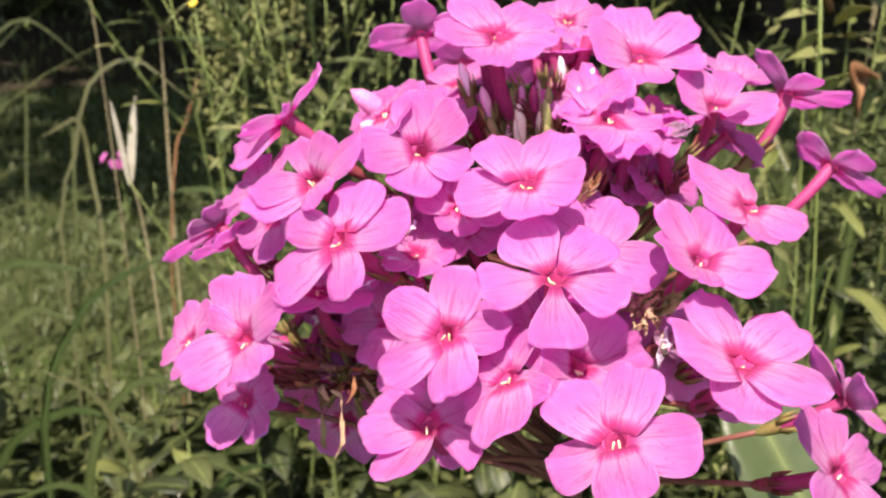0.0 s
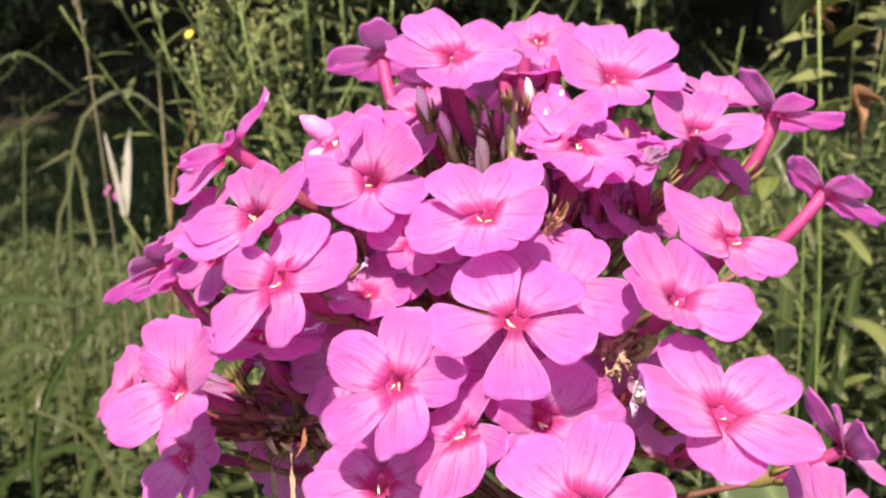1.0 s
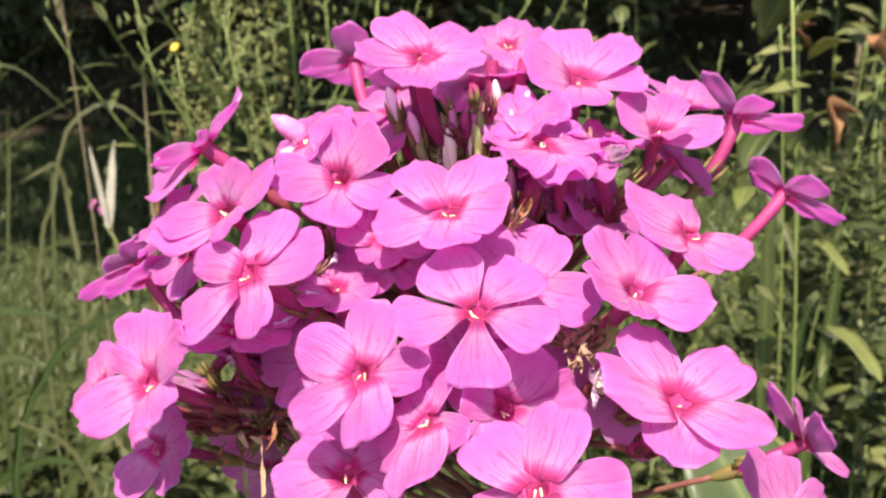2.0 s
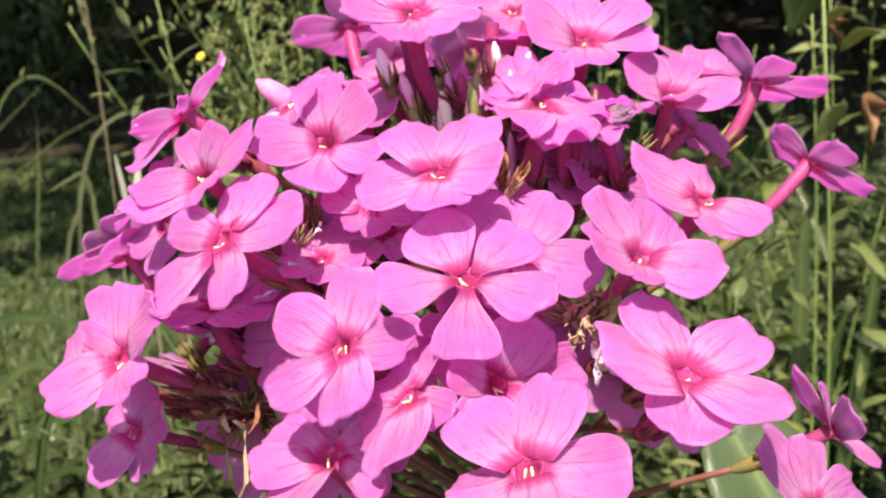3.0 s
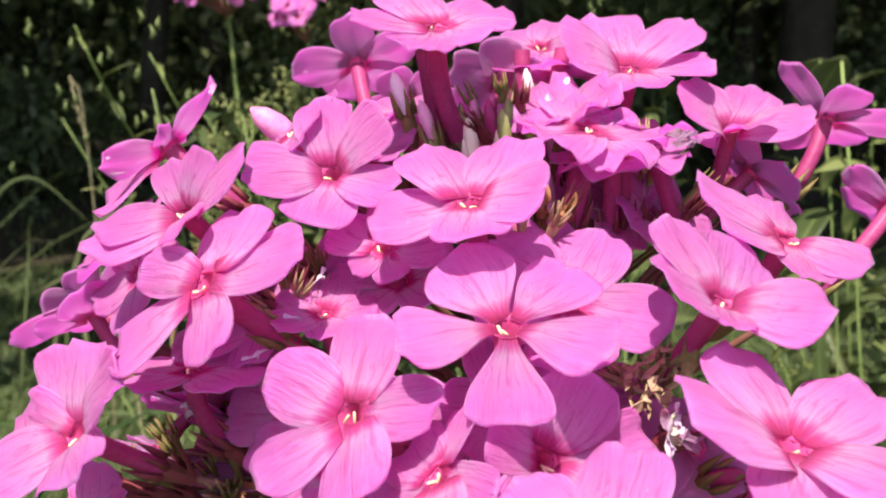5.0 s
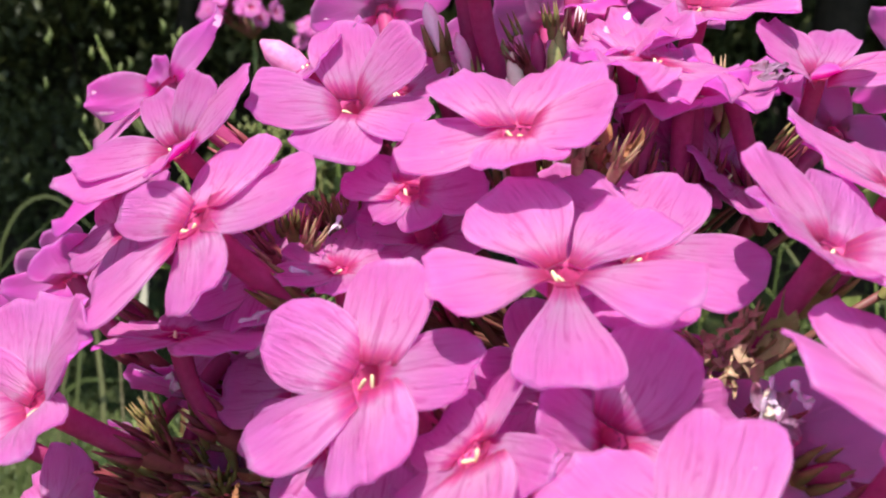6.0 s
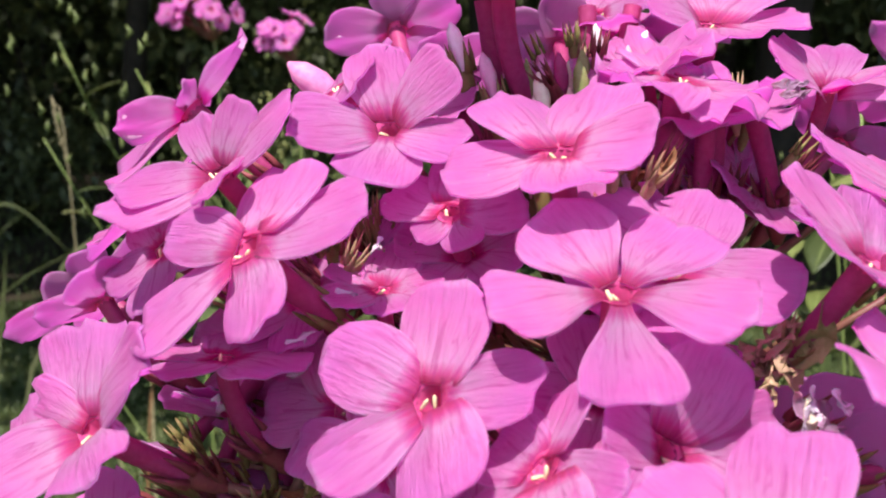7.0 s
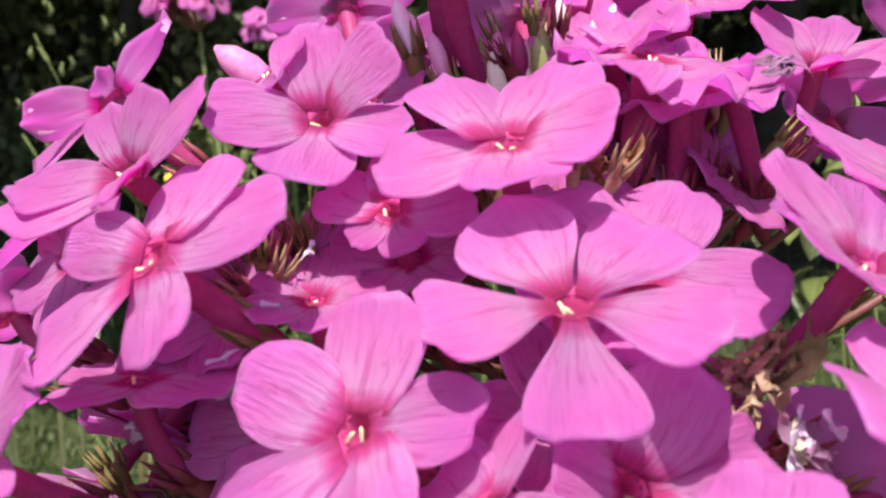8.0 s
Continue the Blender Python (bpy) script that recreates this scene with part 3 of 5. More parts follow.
def flower(plant, centre, facing, radius, petals, tube_len=0.017, crinkle=1.0, material=None, back=None, rows=13, cols=12, claw=0.50):
    """One salver-shaped flower: throat and tube, five petals, stamens, calyx, pedicel to the head's axis. centre and facing are in the world;
    a petal is its turn in degrees, its length in radii and lift, left and right half widths, widest share, twist and cup, as petal_piece takes them."""
    COUNT[0] += 1
    seed = COUNT[0] * 31
    r = random.Random(seed)
    base = plant.location
    m = axes(facing, Vector(centre) - base)
    inv = m.inverted()
    n = Vector(facing).normalized()
    if back is None:
        hub = Vector((PLANT.x, PLANT.y, min(0.880, max(0.785, centre[2] - 0.055))))
    else:
        hub = Vector(back)
    root = Vector(centre) - n * tube_len * 0.62 + (hub - Vector(centre)).normalized() * tube_len * 0.5
    a = Vector((0, 0, 0))
    b = inv @ (root - base)
    mid = Vector((0, 0, -tube_len * 0.55))
    pts = [(1 - t) ** 2 * a + 2 * t * (1 - t) * mid + t * t * b for t in [i / 7 for i in range(8)]]
    rr = radius * 0.125
    pts = [Vector((0, 0, -radius * 0.035)), Vector((0, 0, -radius * 0.06))] + pts[1:]
    v, f = tube(pts, [rr * 1.0, rr * 1.0] + [rr * (0.98 - 0.012 * i) for i in range(7)], 10, False)
    inner = tube([Vector((0, 0, z)) for z in (0.0, -radius * 0.012, -radius * 0.04, -0.0016, -0.0032, -0.0048)], [rr * k for k in (1.42, 1.2, 1.0, 0.86, 0.72, 0.1)], 14, False)
    ob = build("flower", v, f, TUBE, plant, m)
    build("throat", *inner, THROAT, ob)
    for i, (turn, size, lift, left, right, full, twist, cup) in enumerate(petals):
        pm = Matrix.Rotation(radians(turn), 4, "Z")
        pv, pf, maps = petal_piece(radius * size, left, right, full, lift, twist, cup, seed + i * 7, crinkle, rows, cols, claw * r.uniform(0.8, 1.2))
        build("petal", pv, pf, material or PETAL, ob, pm, maps)
    down = (m.to_3x3().inverted() @ Vector((0, -0.5, -0.85))).to_2d()
    down = math.atan2(down.y, down.x)
    for k in range(1 + (r.random() > 0.35)):
        q = down + r.uniform(-0.5, 0.5) + (0.8 * (k - 0.5))
        put("stamen", STAMEN, ob, Matrix.Translation((rr * 0.62 * math.cos(q), rr * 0.62 * math.sin(q), -radius * 0.045)) @ Euler((r.uniform(-0.9, 0.9), r.uniform(-0.9, 0.9), 0)).to_matrix().to_4x4() @ Matrix.Scale(0.8, 4))
    # calyx where the tube ends, and its stalk
    way = (pts[-2] - pts[-1]).normalized()
    put("calyx", CALYX_MESH[r.choice((0, 1, 1))], ob, axes(way, pts[-1] - way * 0.002) @ Matrix.Diagonal((1.25, 1.25, 1.15, 1)))
    end = inv @ (hub - base)
    v, f = tube(bend(pts[-1] - way * 0.001, end, (0, 0, 0.002), 6), [0.0007, 0.0007, 0.0008, 0.0009, 0.001, 0.0011], 6)
    build("pedicel", v, f, STEM_RED, ob)
    return ob


def even(spin, lift, wide=0.44, seed=0):
    """Five petals set evenly, a little unlike one another."""
    r = random.Random(seed)
    return [(spin - 72 * i + r.uniform(-5, 5), r.uniform(0.93, 1.07), lift + r.uniform(-0.04, 0.06), wide * r.uniform(0.86, 1.06), wide * r.uniform(0.86, 1.06), r.uniform(0.55, 0.74), r.uniform(-0.02, 0.12), r.uniform(-0.10, 0.06)) for i in range(5)]


phlox = phlox_plant("tall garden phlox with a dense head of bright pink flowers", PLANT, (0.034, 0.232, 0.886))
flower(phlox, (-0.0045, 0.1934, 0.8938), (-0.06, -0.64, 0.76), 0.0117, ((101, 1.05, 0.39, 0.41, 0.33, 0.57, 0.13, -0.01), (33, 0.87, 0.62, 0.44, 0.39, 0.80, 0.16, 0.06), (338, 0.99, 0.22, 0.32, 0.45, 0.66, -0.10, -0.09), (264, 1.00, 0.16, 0.48, 0.46, 0.67, -0.04, -0.01), (199, 1.09, 0.38, 0.40, 0.48, 0.67, -0.02, -0.01)))
flower(phlox, (0.0163, 0.1790, 0.8913), (-0.14, -0.40, 0.91), 0.0130, ((134, 1.03, 0.24, 0.47, 0.35, 0.66, 0.34, -0.09), (78, 1.10, 0.15, 0.34, 0.45, 0.62, -0.12, -0.02), (356, 0.90, 0.29, 0.44, 0.47, 0.72, 0.22, 0.00), (285, 0.86, 0.13, 0.51, 0.43, 0.66, -0.03, -0.03), (200, 1.11, 0.01, 0.48, 0.39, 0.68, -0.01, -0.04)))
flower(phlox, (0.0208, 0.1652, 0.8775), (-0.01, -0.41, 0.91), 0.0141, ((124, 0.94, 0.27, 0.47, 0.48, 0.60, -0.08, 0.02), (45, 0.95, 0.17, 0.40, 0.47, 0.69, -0.14, -0.00), (328, 1.04, 0.22, 0.38, 0.36, 0.74, 0.01, -0.07), (269, 1.03, -0.19, 0.38, 0.34, 0.84, -0.00, -0.02), (196, 1.04, 0.11, 0.38, 0.42, 0.74, 0.08, -0.05)), claw=0.19)
flower(phlox, (0.0004, 0.1634, 0.8666), (-0.45, -0.63, 0.64), 0.0136, ((172, 1.01, 0.27, 0.34, 0.39, 0.52, -0.04, -0.04), (96, 0.97, 0.14, 0.39, 0.43, 0.60, 0.04, 0.00), (21, 0.98, -0.03, 0.30, 0.33, 0.54, 0.07, 0.00), (300, 0.99, 0.15, 0.49, 0.31, 0.55, 0.15, -0.02), (228, 1.04, 0.19, 0.45, 0.19, 0.65, 0.13, -0.08)))
flower(phlox, (-0.0207, 0.1752, 0.8812), (-0.53, -0.48, 0.69), 0.0143, ((108, 0.99, -0.09, 0.43, 0.50, 0.66, -0.00, 0.02), (41, 1.07, -0.18, 0.42, 0.35, 0.73, -0.03, 0.01), (307, 0.91, -0.13, 0.44, 0.21, 0.64, 0.01, -0.05), (236, 1.17, 0.03, 0.49, 0.37, 0.66, 0.20, -0.07), (194, 0.86, 0.26, 0.23, 0.40, 0.51, -0.14, -0.06)))
flower(phlox, (-0.0264, 0.1891, 0.8887), (-0.38, -0.58, 0.72), 0.0121, ((131, 0.78, 0.34, 0.35, 0.26, 0.63, 0.15, -0.00), (83, 0.76, 0.50, 0.35, 0.40, 0.72, 0.13, -0.01), (46, 1.16, 0.37, 0.18, 0.36, 0.59, 0.01, -0.04), (235, 1.25, 0.29, 0.37, 0.42, 0.52, 0.03, -0.01), (217, 1.04, 0.36, 0.38, 0.33, 0.67, 0.08, -0.02), (325, 0.88, 0.55, 0.36, 0.40, 0.66, 0.10, -0.06)))
flower(phlox, (0.0539, 0.1540, 0.8658), (0.23, -0.23, 0.94), 0.0151, ((142, 1.07, 0.34, 0.54, 0.36, 0.61, 0.03, -0.08), (73, 0.98, 0.32, 0.46, 0.35, 0.60, 0.11, -0.07), (357, 0.96, 0.33, 0.37, 0.41, 0.63, -0.02, -0.02), (276, 1.03, 0.31, 0.39, 0.47, 0.63, 0.01, -0.05), (212, 0.96, -0.03, 0.45, 0.38, 0.59, 0.10, 0.06)))
flower(phlox, (0.0118, 0.1550, 0.8621), (-0.68, -0.25, 0.68), 0.0115, ((254, 1.00, -0.00, 0.42, 0.42, 0.66, 0.05, 0.00), (184, 1.00, -0.00, 0.42, 0.42, 0.66, 0.05, 0.00), (114, 0.87, 0.04, 0.44, 0.52, 0.63, -0.26, 0.01), (19, 0.84, -0.21, 0.31, 0.36, 0.65, 0.14, -0.02), (325, 1.29, 0.17, 0.45, 0.40, 0.66, -0.06, -0.05)))
flower(phlox, (0.0483, 0.1674, 0.8796), (0.36, -0.41, 0.84), 0.0124, ((231, 0.62, 0.32, 0.36, 0.36, 0.66, 0.05, 0.00), (158, 0.93, 0.32, 0.51, 0.41, 0.62, 0.03, -0.00), (94, 1.04, 0.30, 0.43, 0.38, 0.67, 0.06, -0.01), (38, 1.07, 0.17, 0.31, 0.52, 0.59, 0.09, -0.01), (304, 0.97, 0.48, 0.44, 0.50, 0.64, 0.21, -0.03)))
flower(phlox, (0.0625, 0.1859, 0.8840), (0.30, -0.33, 0.90), 0.0128, ((149, 1.07, 0.16, 0.53, 0.35, 0.47, 0.00, -0.00), (116, 1.22, 0.19, 0.43, 0.39, 0.62, 0.08, -0.04), (46, 0.93, 0.02, 0.47, 0.24, 0.68, 0.01, -0.05), (286, 0.92, 0.19, 0.45, 0.47, 0.65, 0.12, -0.01), (236, 0.86, 0.06, 0.36, 0.36, 0.68, 0.06, -0.02)))
flower(phlox, (0.0115, 0.2040, 0.9155), (0.09, -0.36, 0.93), 0.0142, ((178, 1.00, 0.14, 0.42, 0.42, 0.66, 0.05, 0.00), (110, 0.99, 0.19, 0.41, 0.44, 0.60, 0.06, -0.03), (40, 1.13, 0.02, 0.36, 0.40, 0.68, 0.03, -0.01), (306, 0.90, 0.24, 0.48, 0.48, 0.69, 0.06, -0.02), (247, 0.97, 0.10, 0.36, 0.41, 0.65, 0.03, 0.07)), tube_len=0.026, back=(0.040, 0.215, 0.885))
flower(phlox, (0.0445, 0.2190, 0.9080), (0.09, -0.37, 0.92), 0.0145, ((169, 0.90, 0.49, 0.56, 0.50, 0.66, -0.20, -0.05), (85, 1.10, 0.27, 0.41, 0.33, 0.68, -0.04, -0.02), (33, 1.07, 0.35, 0.32, 0.41, 0.68, -0.17, -0.02), (342, 0.97, 0.19, 0.36, 0.44, 0.86, -0.07, -0.01), (253, 0.95, 0.18, 0.43, 0.46, 0.67, 0.13, -0.00)), tube_len=0.022)
flower(phlox, (-0.0402, 0.1747, 0.8596), (-0.48, -0.60, 0.65), 0.0126, ((119, 1.10, 0.28, 0.45, 0.47, 0.69, 0.10, 0.00), (42, 1.11, 0.47, 0.38, 0.34, 0.80, 0.07, -0.04), (328, 0.92, 0.38, 0.48, 0.46, 0.68, -0.04, -0.02), (241, 1.07, 0.42, 0.45, 0.44, 0.63, -0.06, -0.01), (178, 0.79, 0.24, 0.12, 0.37, 0.78, -0.13, 0.09)), crinkle=2.0)
flower(phlox, (0.0291, 0.1392, 0.8588), (-0.31, -0.42, 0.86), 0.0135, ((161, 1.05, 0.14, 0.40, 0.39, 0.71, 0.18, 0.03), (98, 1.04, 0.22, 0.35, 0.42, 0.65, -0.04, -0.02), (32, 1.03, -0.13, 0.30, 0.51, 0.68, 0.09, -0.03), (307, 0.93, 0.14, 0.42, 0.42, 0.66, 0.05, 0.00), (216, 0.94, -0.13, 0.56, 0.24, 0.66, 0.06, -0.08)))
flower(phlox, (0.0253, 0.1600, 0.8615), (0.45, -0.76, 0.47), 0.0118, ((291, 1.00, 0.35, 0.42, 0.42, 0.66, 0.05, 0.00), (222, 1.00, 0.35, 0.42, 0.42, 0.66, 0.05, 0.00), (153, 0.83, 0.26, 0.36, 0.40, 0.72, 0.19, -0.02), (53, 0.92, 0.63, 0.54, 0.48, 0.56, -0.02, -0.01), (0, 1.24, 0.18, 0.25, 0.35, 0.84, 0.00, 0.07)))
flower(phlox, (0.0344, 0.1967, 0.8995), (0.15, -0.20, 0.97), 0.0125, ((60, 1.01, 0.10, 0.50, 0.48, 0.64, 0.05, 0.00), (348, 1.05, 0.02, 0.50, 0.48, 0.64, 0.05, 0.00), (270, 0.99, -0.10, 0.50, 0.48, 0.64, 0.05, 0.00), (202, 1.00, 0.01, 0.50, 0.48, 0.64, 0.05, 0.00), (130, 0.88, 0.01, 0.50, 0.48, 0.64, 0.05, 0.00)), crinkle=3.2, tube_len=0.022)
flower(phlox, (0.0610, 0.2136, 0.8979), (0.03, -0.35, 0.93), 0.0107, ((177, 0.92, 0.65, 0.54, 0.46, 0.57, -0.24, 0.02), (117, 1.00, 0.48, 0.42, 0.42, 0.66, 0.05, 0.00), (58, 1.00, 0.35, 0.34, 0.38, 0.69, -0.10, 0.03), (336, 1.23, 0.36, 0.41, 0.48, 0.64, 0.11, -0.04), (274, 0.86, 0.54, 0.48, 0.33, 0.68, 0.23, 0.12)), tube_len=0.022)
flower(phlox, (0.0818, 0.2272, 0.8980), (0.29, 0.48, 0.83), 0.0122, ((261, 1.00, 0.14, 0.42, 0.42, 0.66, 0.05, 0.00), (190, 1.19, 0.12, 0.43, 0.39, 0.73, 0.11, -0.03), (120, 0.88, 0.17, 0.47, 0.24, 0.65, 0.18, -0.06), (56, 1.01, 0.53, 0.29, 0.22, 0.51, -0.04, -0.06), (331, 0.91, -0.23, 0.35, 0.35, 0.57, 0.11, 0.05)))
flower(phlox, (0.0919, 0.2194, 0.8826), (0.62, 0.38, 0.68), 0.0119, ((344, 1.00, 0.17, 0.42, 0.42, 0.66, 0.05, 0.00), (283, 1.00, 0.17, 0.42, 0.42, 0.66, 0.05, 0.00), (143, 1.00, 0.17, 0.48, 0.19, 0.62, 0.19, -0.09), (45, 0.85, 0.23, 0.41, 0.43, 0.53, 0.06, -0.03), (222, 1.15, 0.12, 0.42, 0.42, 0.66, 0.05, 0.00)), tube_len=0.021)
flower(phlox, (0.0917, 0.1907, 0.8359), (0.82, -0.11, 0.56), 0.0119, ((323, 1.00, 0.26, 0.42, 0.42, 0.66, 0.05, 0.00), (242, 0.83, 0.42, 0.46, 0.44, 0.64, 0.24, 0.02), (140, 1.12, 0.46, 0.35, 0.23, 0.65, -0.00, -0.00), (88, 0.83, 0.27, 0.39, 0.33, 0.56, -0.22, 0.03), (45, 1.22, -0.11, 0.46, 0.41, 0.69, 0.28, -0.00)))
flower(phlox, (0.0765, 0.1564, 0.8400), (0.55, -0.56, 0.62), 0.0136, ((275, 1.00, 0.13, 0.42, 0.42, 0.66, 0.05, 0.00), (194, 1.00, 0.13, 0.42, 0.42, 0.66, 0.05, 0.00), (112, 1.22, 0.15, 0.32, 0.29, 0.72, 0.04, -0.00), (67, 0.91, 0.12, 0.39, 0.37, 0.76, 0.09, 0.02), (357, 0.87, 0.12, 0.40, 0.42, 0.69, 0.09, 0.02)))
flower(phlox, (0.0313, 0.2473, 0.9119), (-0.08, -0.41, 0.91), 0.0099, ((144, 0.94, 0.14, 0.44, 0.43, 0.64, 0.05, 0.00), (82, 0.99, 0.14, 0.44, 0.43, 0.64, 0.05, 0.00), (8, 0.94, 0.23, 0.44, 0.43, 0.64, 0.05, 0.00), (286, 1.02, 0.04, 0.44, 0.43, 0.64, 0.05, 0.00), (224, 0.91, 0.21, 0.44, 0.43, 0.64, 0.05, 0.00)), tube_len=0.024)
flower(phlox, (0.0049, 0.2439, 0.9021), (-0.12, 0.72, 0.68), 0.0097, ((130, 0.98, 0.05, 0.44, 0.43, 0.64, 0.05, 0.00), (53, 0.91, 0.15, 0.44, 0.43, 0.64, 0.05, 0.00), (333, 0.99, 0.05, 0.44, 0.43, 0.64, 0.05, 0.00), (277, 0.89, 0.10, 0.44, 0.43, 0.64, 0.05, 0.00), (197, 1.03, 0.16, 0.44, 0.43, 0.64, 0.05, 0.00)), tube_len=0.02)
flower(phlox, (-0.0054, 0.2426, 0.9094), (-0.11, 0.65, 0.75), 0.0122, ((290, 1.00, 0.10, 0.42, 0.42, 0.66, 0.05, 0.00), (221, 1.00, 0.10, 0.42, 0.42, 0.66, 0.05, 0.00), (152, 1.00, 0.10, 0.42, 0.42, 0.66, 0.05, 0.00), (82, 0.94, 0.26, 0.35, 0.38, 0.55, -0.15, -0.06), (359, 1.06, -0.07, 0.45, 0.40, 0.61, 0.08, 0.01)), tube_len=0.026)
flower(phlox, (-0.0350, 0.2112, 0.8964), (-0.73, 0.07, 0.68), 0.0136, ((30, 0.50, 0.25, 0.32, 0.32, 0.66, 0.05, 0.00), (185, 0.50, 0.05, 0.32, 0.32, 0.66, 0.05, 0.00), (107, 1.01, 0.11, 0.40, 0.41, 0.45, -0.07, 0.03), (312, 0.79, 0.41, 0.44, 0.41, 0.53, 0.21, 0.01), (263, 1.20, 0.23, 0.50, 0.38, 0.73, -0.33, -0.06)), crinkle=1.6)
flower(phlox, (-0.0538, 0.2179, 0.8678), (-0.76, 0.39, 0.52), 0.0109, ((235, 1.00, 0.25, 0.42, 0.42, 0.66, 0.05, 0.00), (150, 1.00, 0.25, 0.42, 0.42, 0.66, 0.05, 0.00), (64, 0.76, 0.27, 0.36, 0.41, 0.68, -0.16, 0.02), (3, 0.89, 0.22, 0.28, 0.31, 0.70, 0.22, 0.00), (321, 1.35, 0.26, 0.34, 0.40, 0.59, -0.13, -0.04)))
flower(phlox, (-0.0429, 0.1828, 0.8405), (-0.48, -0.71, 0.51), 0.0102, ((326, 1.00, 0.17, 0.42, 0.42, 0.66, 0.05, 0.00), (160, 0.95, -0.07, 0.45, 0.46, 0.62, 0.07, -0.02), (95, 1.00, 0.17, 0.42, 0.42, 0.66, 0.05, 0.00), (30, 0.98, 0.17, 0.42, 0.37, 0.69, 0.05, -0.01), (262, 1.07, 0.41, 0.40, 0.50, 0.52, -0.06, 0.00)), crinkle=1.6)
flower(phlox, (-0.0030, 0.1653, 0.8451), (-0.35, -0.32, 0.88), 0.0137, ((191, 0.94, 0.22, 0.29, 0.34, 0.80, 0.03, 0.08), (67, 0.90, -0.03, 0.39, 0.50, 0.67, 0.09, -0.04), (347, 1.06, -0.04, 0.37, 0.02, 0.65, 0.05, 0.02), (291, 1.19, 0.36, 0.36, 0.39, 0.60, 0.24, 0.04), (247, 0.91, 0.46, 0.38, 0.48, 0.68, -0.00, 0.04)))
flower(phlox, (-0.0260, 0.1850, 0.8653), (-0.01, -0.03, 1.00), 0.0110, ((104, 1.04, 0.05, 0.44, 0.43, 0.64, 0.05, 0.00), (47, 0.90, 0.06, 0.44, 0.43, 0.64, 0.05, 0.00), (342, 1.15, 0.06, 0.44, 0.43, 0.64, 0.05, 0.00), (252, 1.02, 0.06, 0.44, 0.43, 0.64, 0.05, 0.00), (180, 0.84, 0.05, 0.44, 0.43, 0.64, 0.05, 0.00)))
flower(phlox, (0.0296, 0.1784, 0.8772), (-0.04, -0.56, 0.82), 0.0142, ((273, 1.00, 0.16, 0.42, 0.42, 0.66, 0.05, 0.00), (203, 1.00, 0.16, 0.42, 0.42, 0.66, 0.05, 0.00), (133, 1.00, 0.16, 0.42, 0.42, 0.66, 0.05, 0.00), (63, 0.93, 0.17, 0.42, 0.41, 0.61, -0.05, -0.02), (343, 1.07, 0.15, 0.31, 0.42, 0.68, 0.07, -0.06)))
flower(phlox, (0.0033, 0.1863, 0.8835), (-0.14, -0.61, 0.78), 0.0105, ((83, 1.00, -0.02, 0.44, 0.43, 0.64, 0.05, 0.00), (11, 0.95, -0.02, 0.44, 0.43, 0.64, 0.05, 0.00), (299, 0.60, -0.10, 0.44, 0.43, 0.64, 0.05, 0.00), (227, 0.55, -0.10, 0.44, 0.43, 0.64, 0.05, 0.00), (155, 0.93, -0.02, 0.44, 0.43, 0.64, 0.05, 0.00)))
flower(phlox, (-0.0123, 0.2031, 0.8991), (-0.63, -0.19, 0.76), 0.0103, ((163, 0.94, 0.03, 0.44, 0.43, 0.64, 0.05, 0.00), (80, 1.00, 0.02, 0.44, 0.43, 0.64, 0.05, 0.00), (8, 1.00, 0.02, 0.44, 0.43, 0.64, 0.05, 0.00), (296, 1.00, 0.02, 0.44, 0.43, 0.64, 0.05, 0.00), (213, 0.92, 0.01, 0.44, 0.43, 0.64, 0.05, 0.00)))
flower(phlox, (0.0407, 0.2014, 0.8949), (-0.09, -0.12, 0.99), 0.0118, ((119, 1.00, 0.06, 0.50, 0.48, 0.64, 0.05, 0.00), (47, 0.98, 0.15, 0.50, 0.48, 0.64, 0.05, 0.00), (335, 1.03, 0.06, 0.50, 0.48, 0.64, 0.05, 0.00), (263, 0.99, 0.02, 0.50, 0.48, 0.64, 0.05, 0.00), (191, 1.00, 0.06, 0.50, 0.48, 0.64, 0.05, 0.00)), crinkle=2.2, tube_len=0.022)
flower(phlox, (-0.0404, 0.2050, 0.8819), (-0.65, -0.20, 0.75), 0.0112, even(20, 0.20, seed=33))
flower(phlox, (-0.0480, 0.2050, 0.8687), (-0.50, 0.30, 0.80), 0.0105, even(50, 0.15, seed=34))
flower(phlox, (-0.0370, 0.1980, 0.8773), (-0.50, -0.60, 0.60), 0.0100, even(10, 0.15, seed=35))
flower(phlox, (0.0737, 0.2450, 0.8975), (0.20, -0.10, 0.97), 0.0105, even(10, 0.30, seed=36))
flower(phlox, (0.0673, 0.2220, 0.8891), (0.60, 0.20, 0.50), 0.0110, even(40, 0.10, seed=37))
flower(phlox, (-0.0283, 0.2000, 0.8523), (-0.20, -0.35, -0.60), 0.0118, even(15, 0.10, seed=38))
flower(phlox, (-0.0056, 0.1860, 0.8736), (0.00, -0.30, 0.95), 0.0085, even(0, 0.20, seed=39))
flower(phlox, (-0.0097, 0.1990, 0.8754), (-0.41, -0.41, 0.81), 0.0102, even(15, 0.20, seed=40))
flower(phlox, (0.0061, 0.1780, 0.8561), (-0.20, -0.80, 0.55), 0.0106, even(60, 0.20, seed=41))
flower(phlox, (0.0218, 0.1780, 0.8612), (0.00, -0.75, 0.65), 0.0104, even(33, 0.25, seed=42))
flower(phlox, (-0.0269, 0.2030, 0.8509), (-0.35, -0.40, -0.50), 0.0108, even(12, 0.20, seed=43))
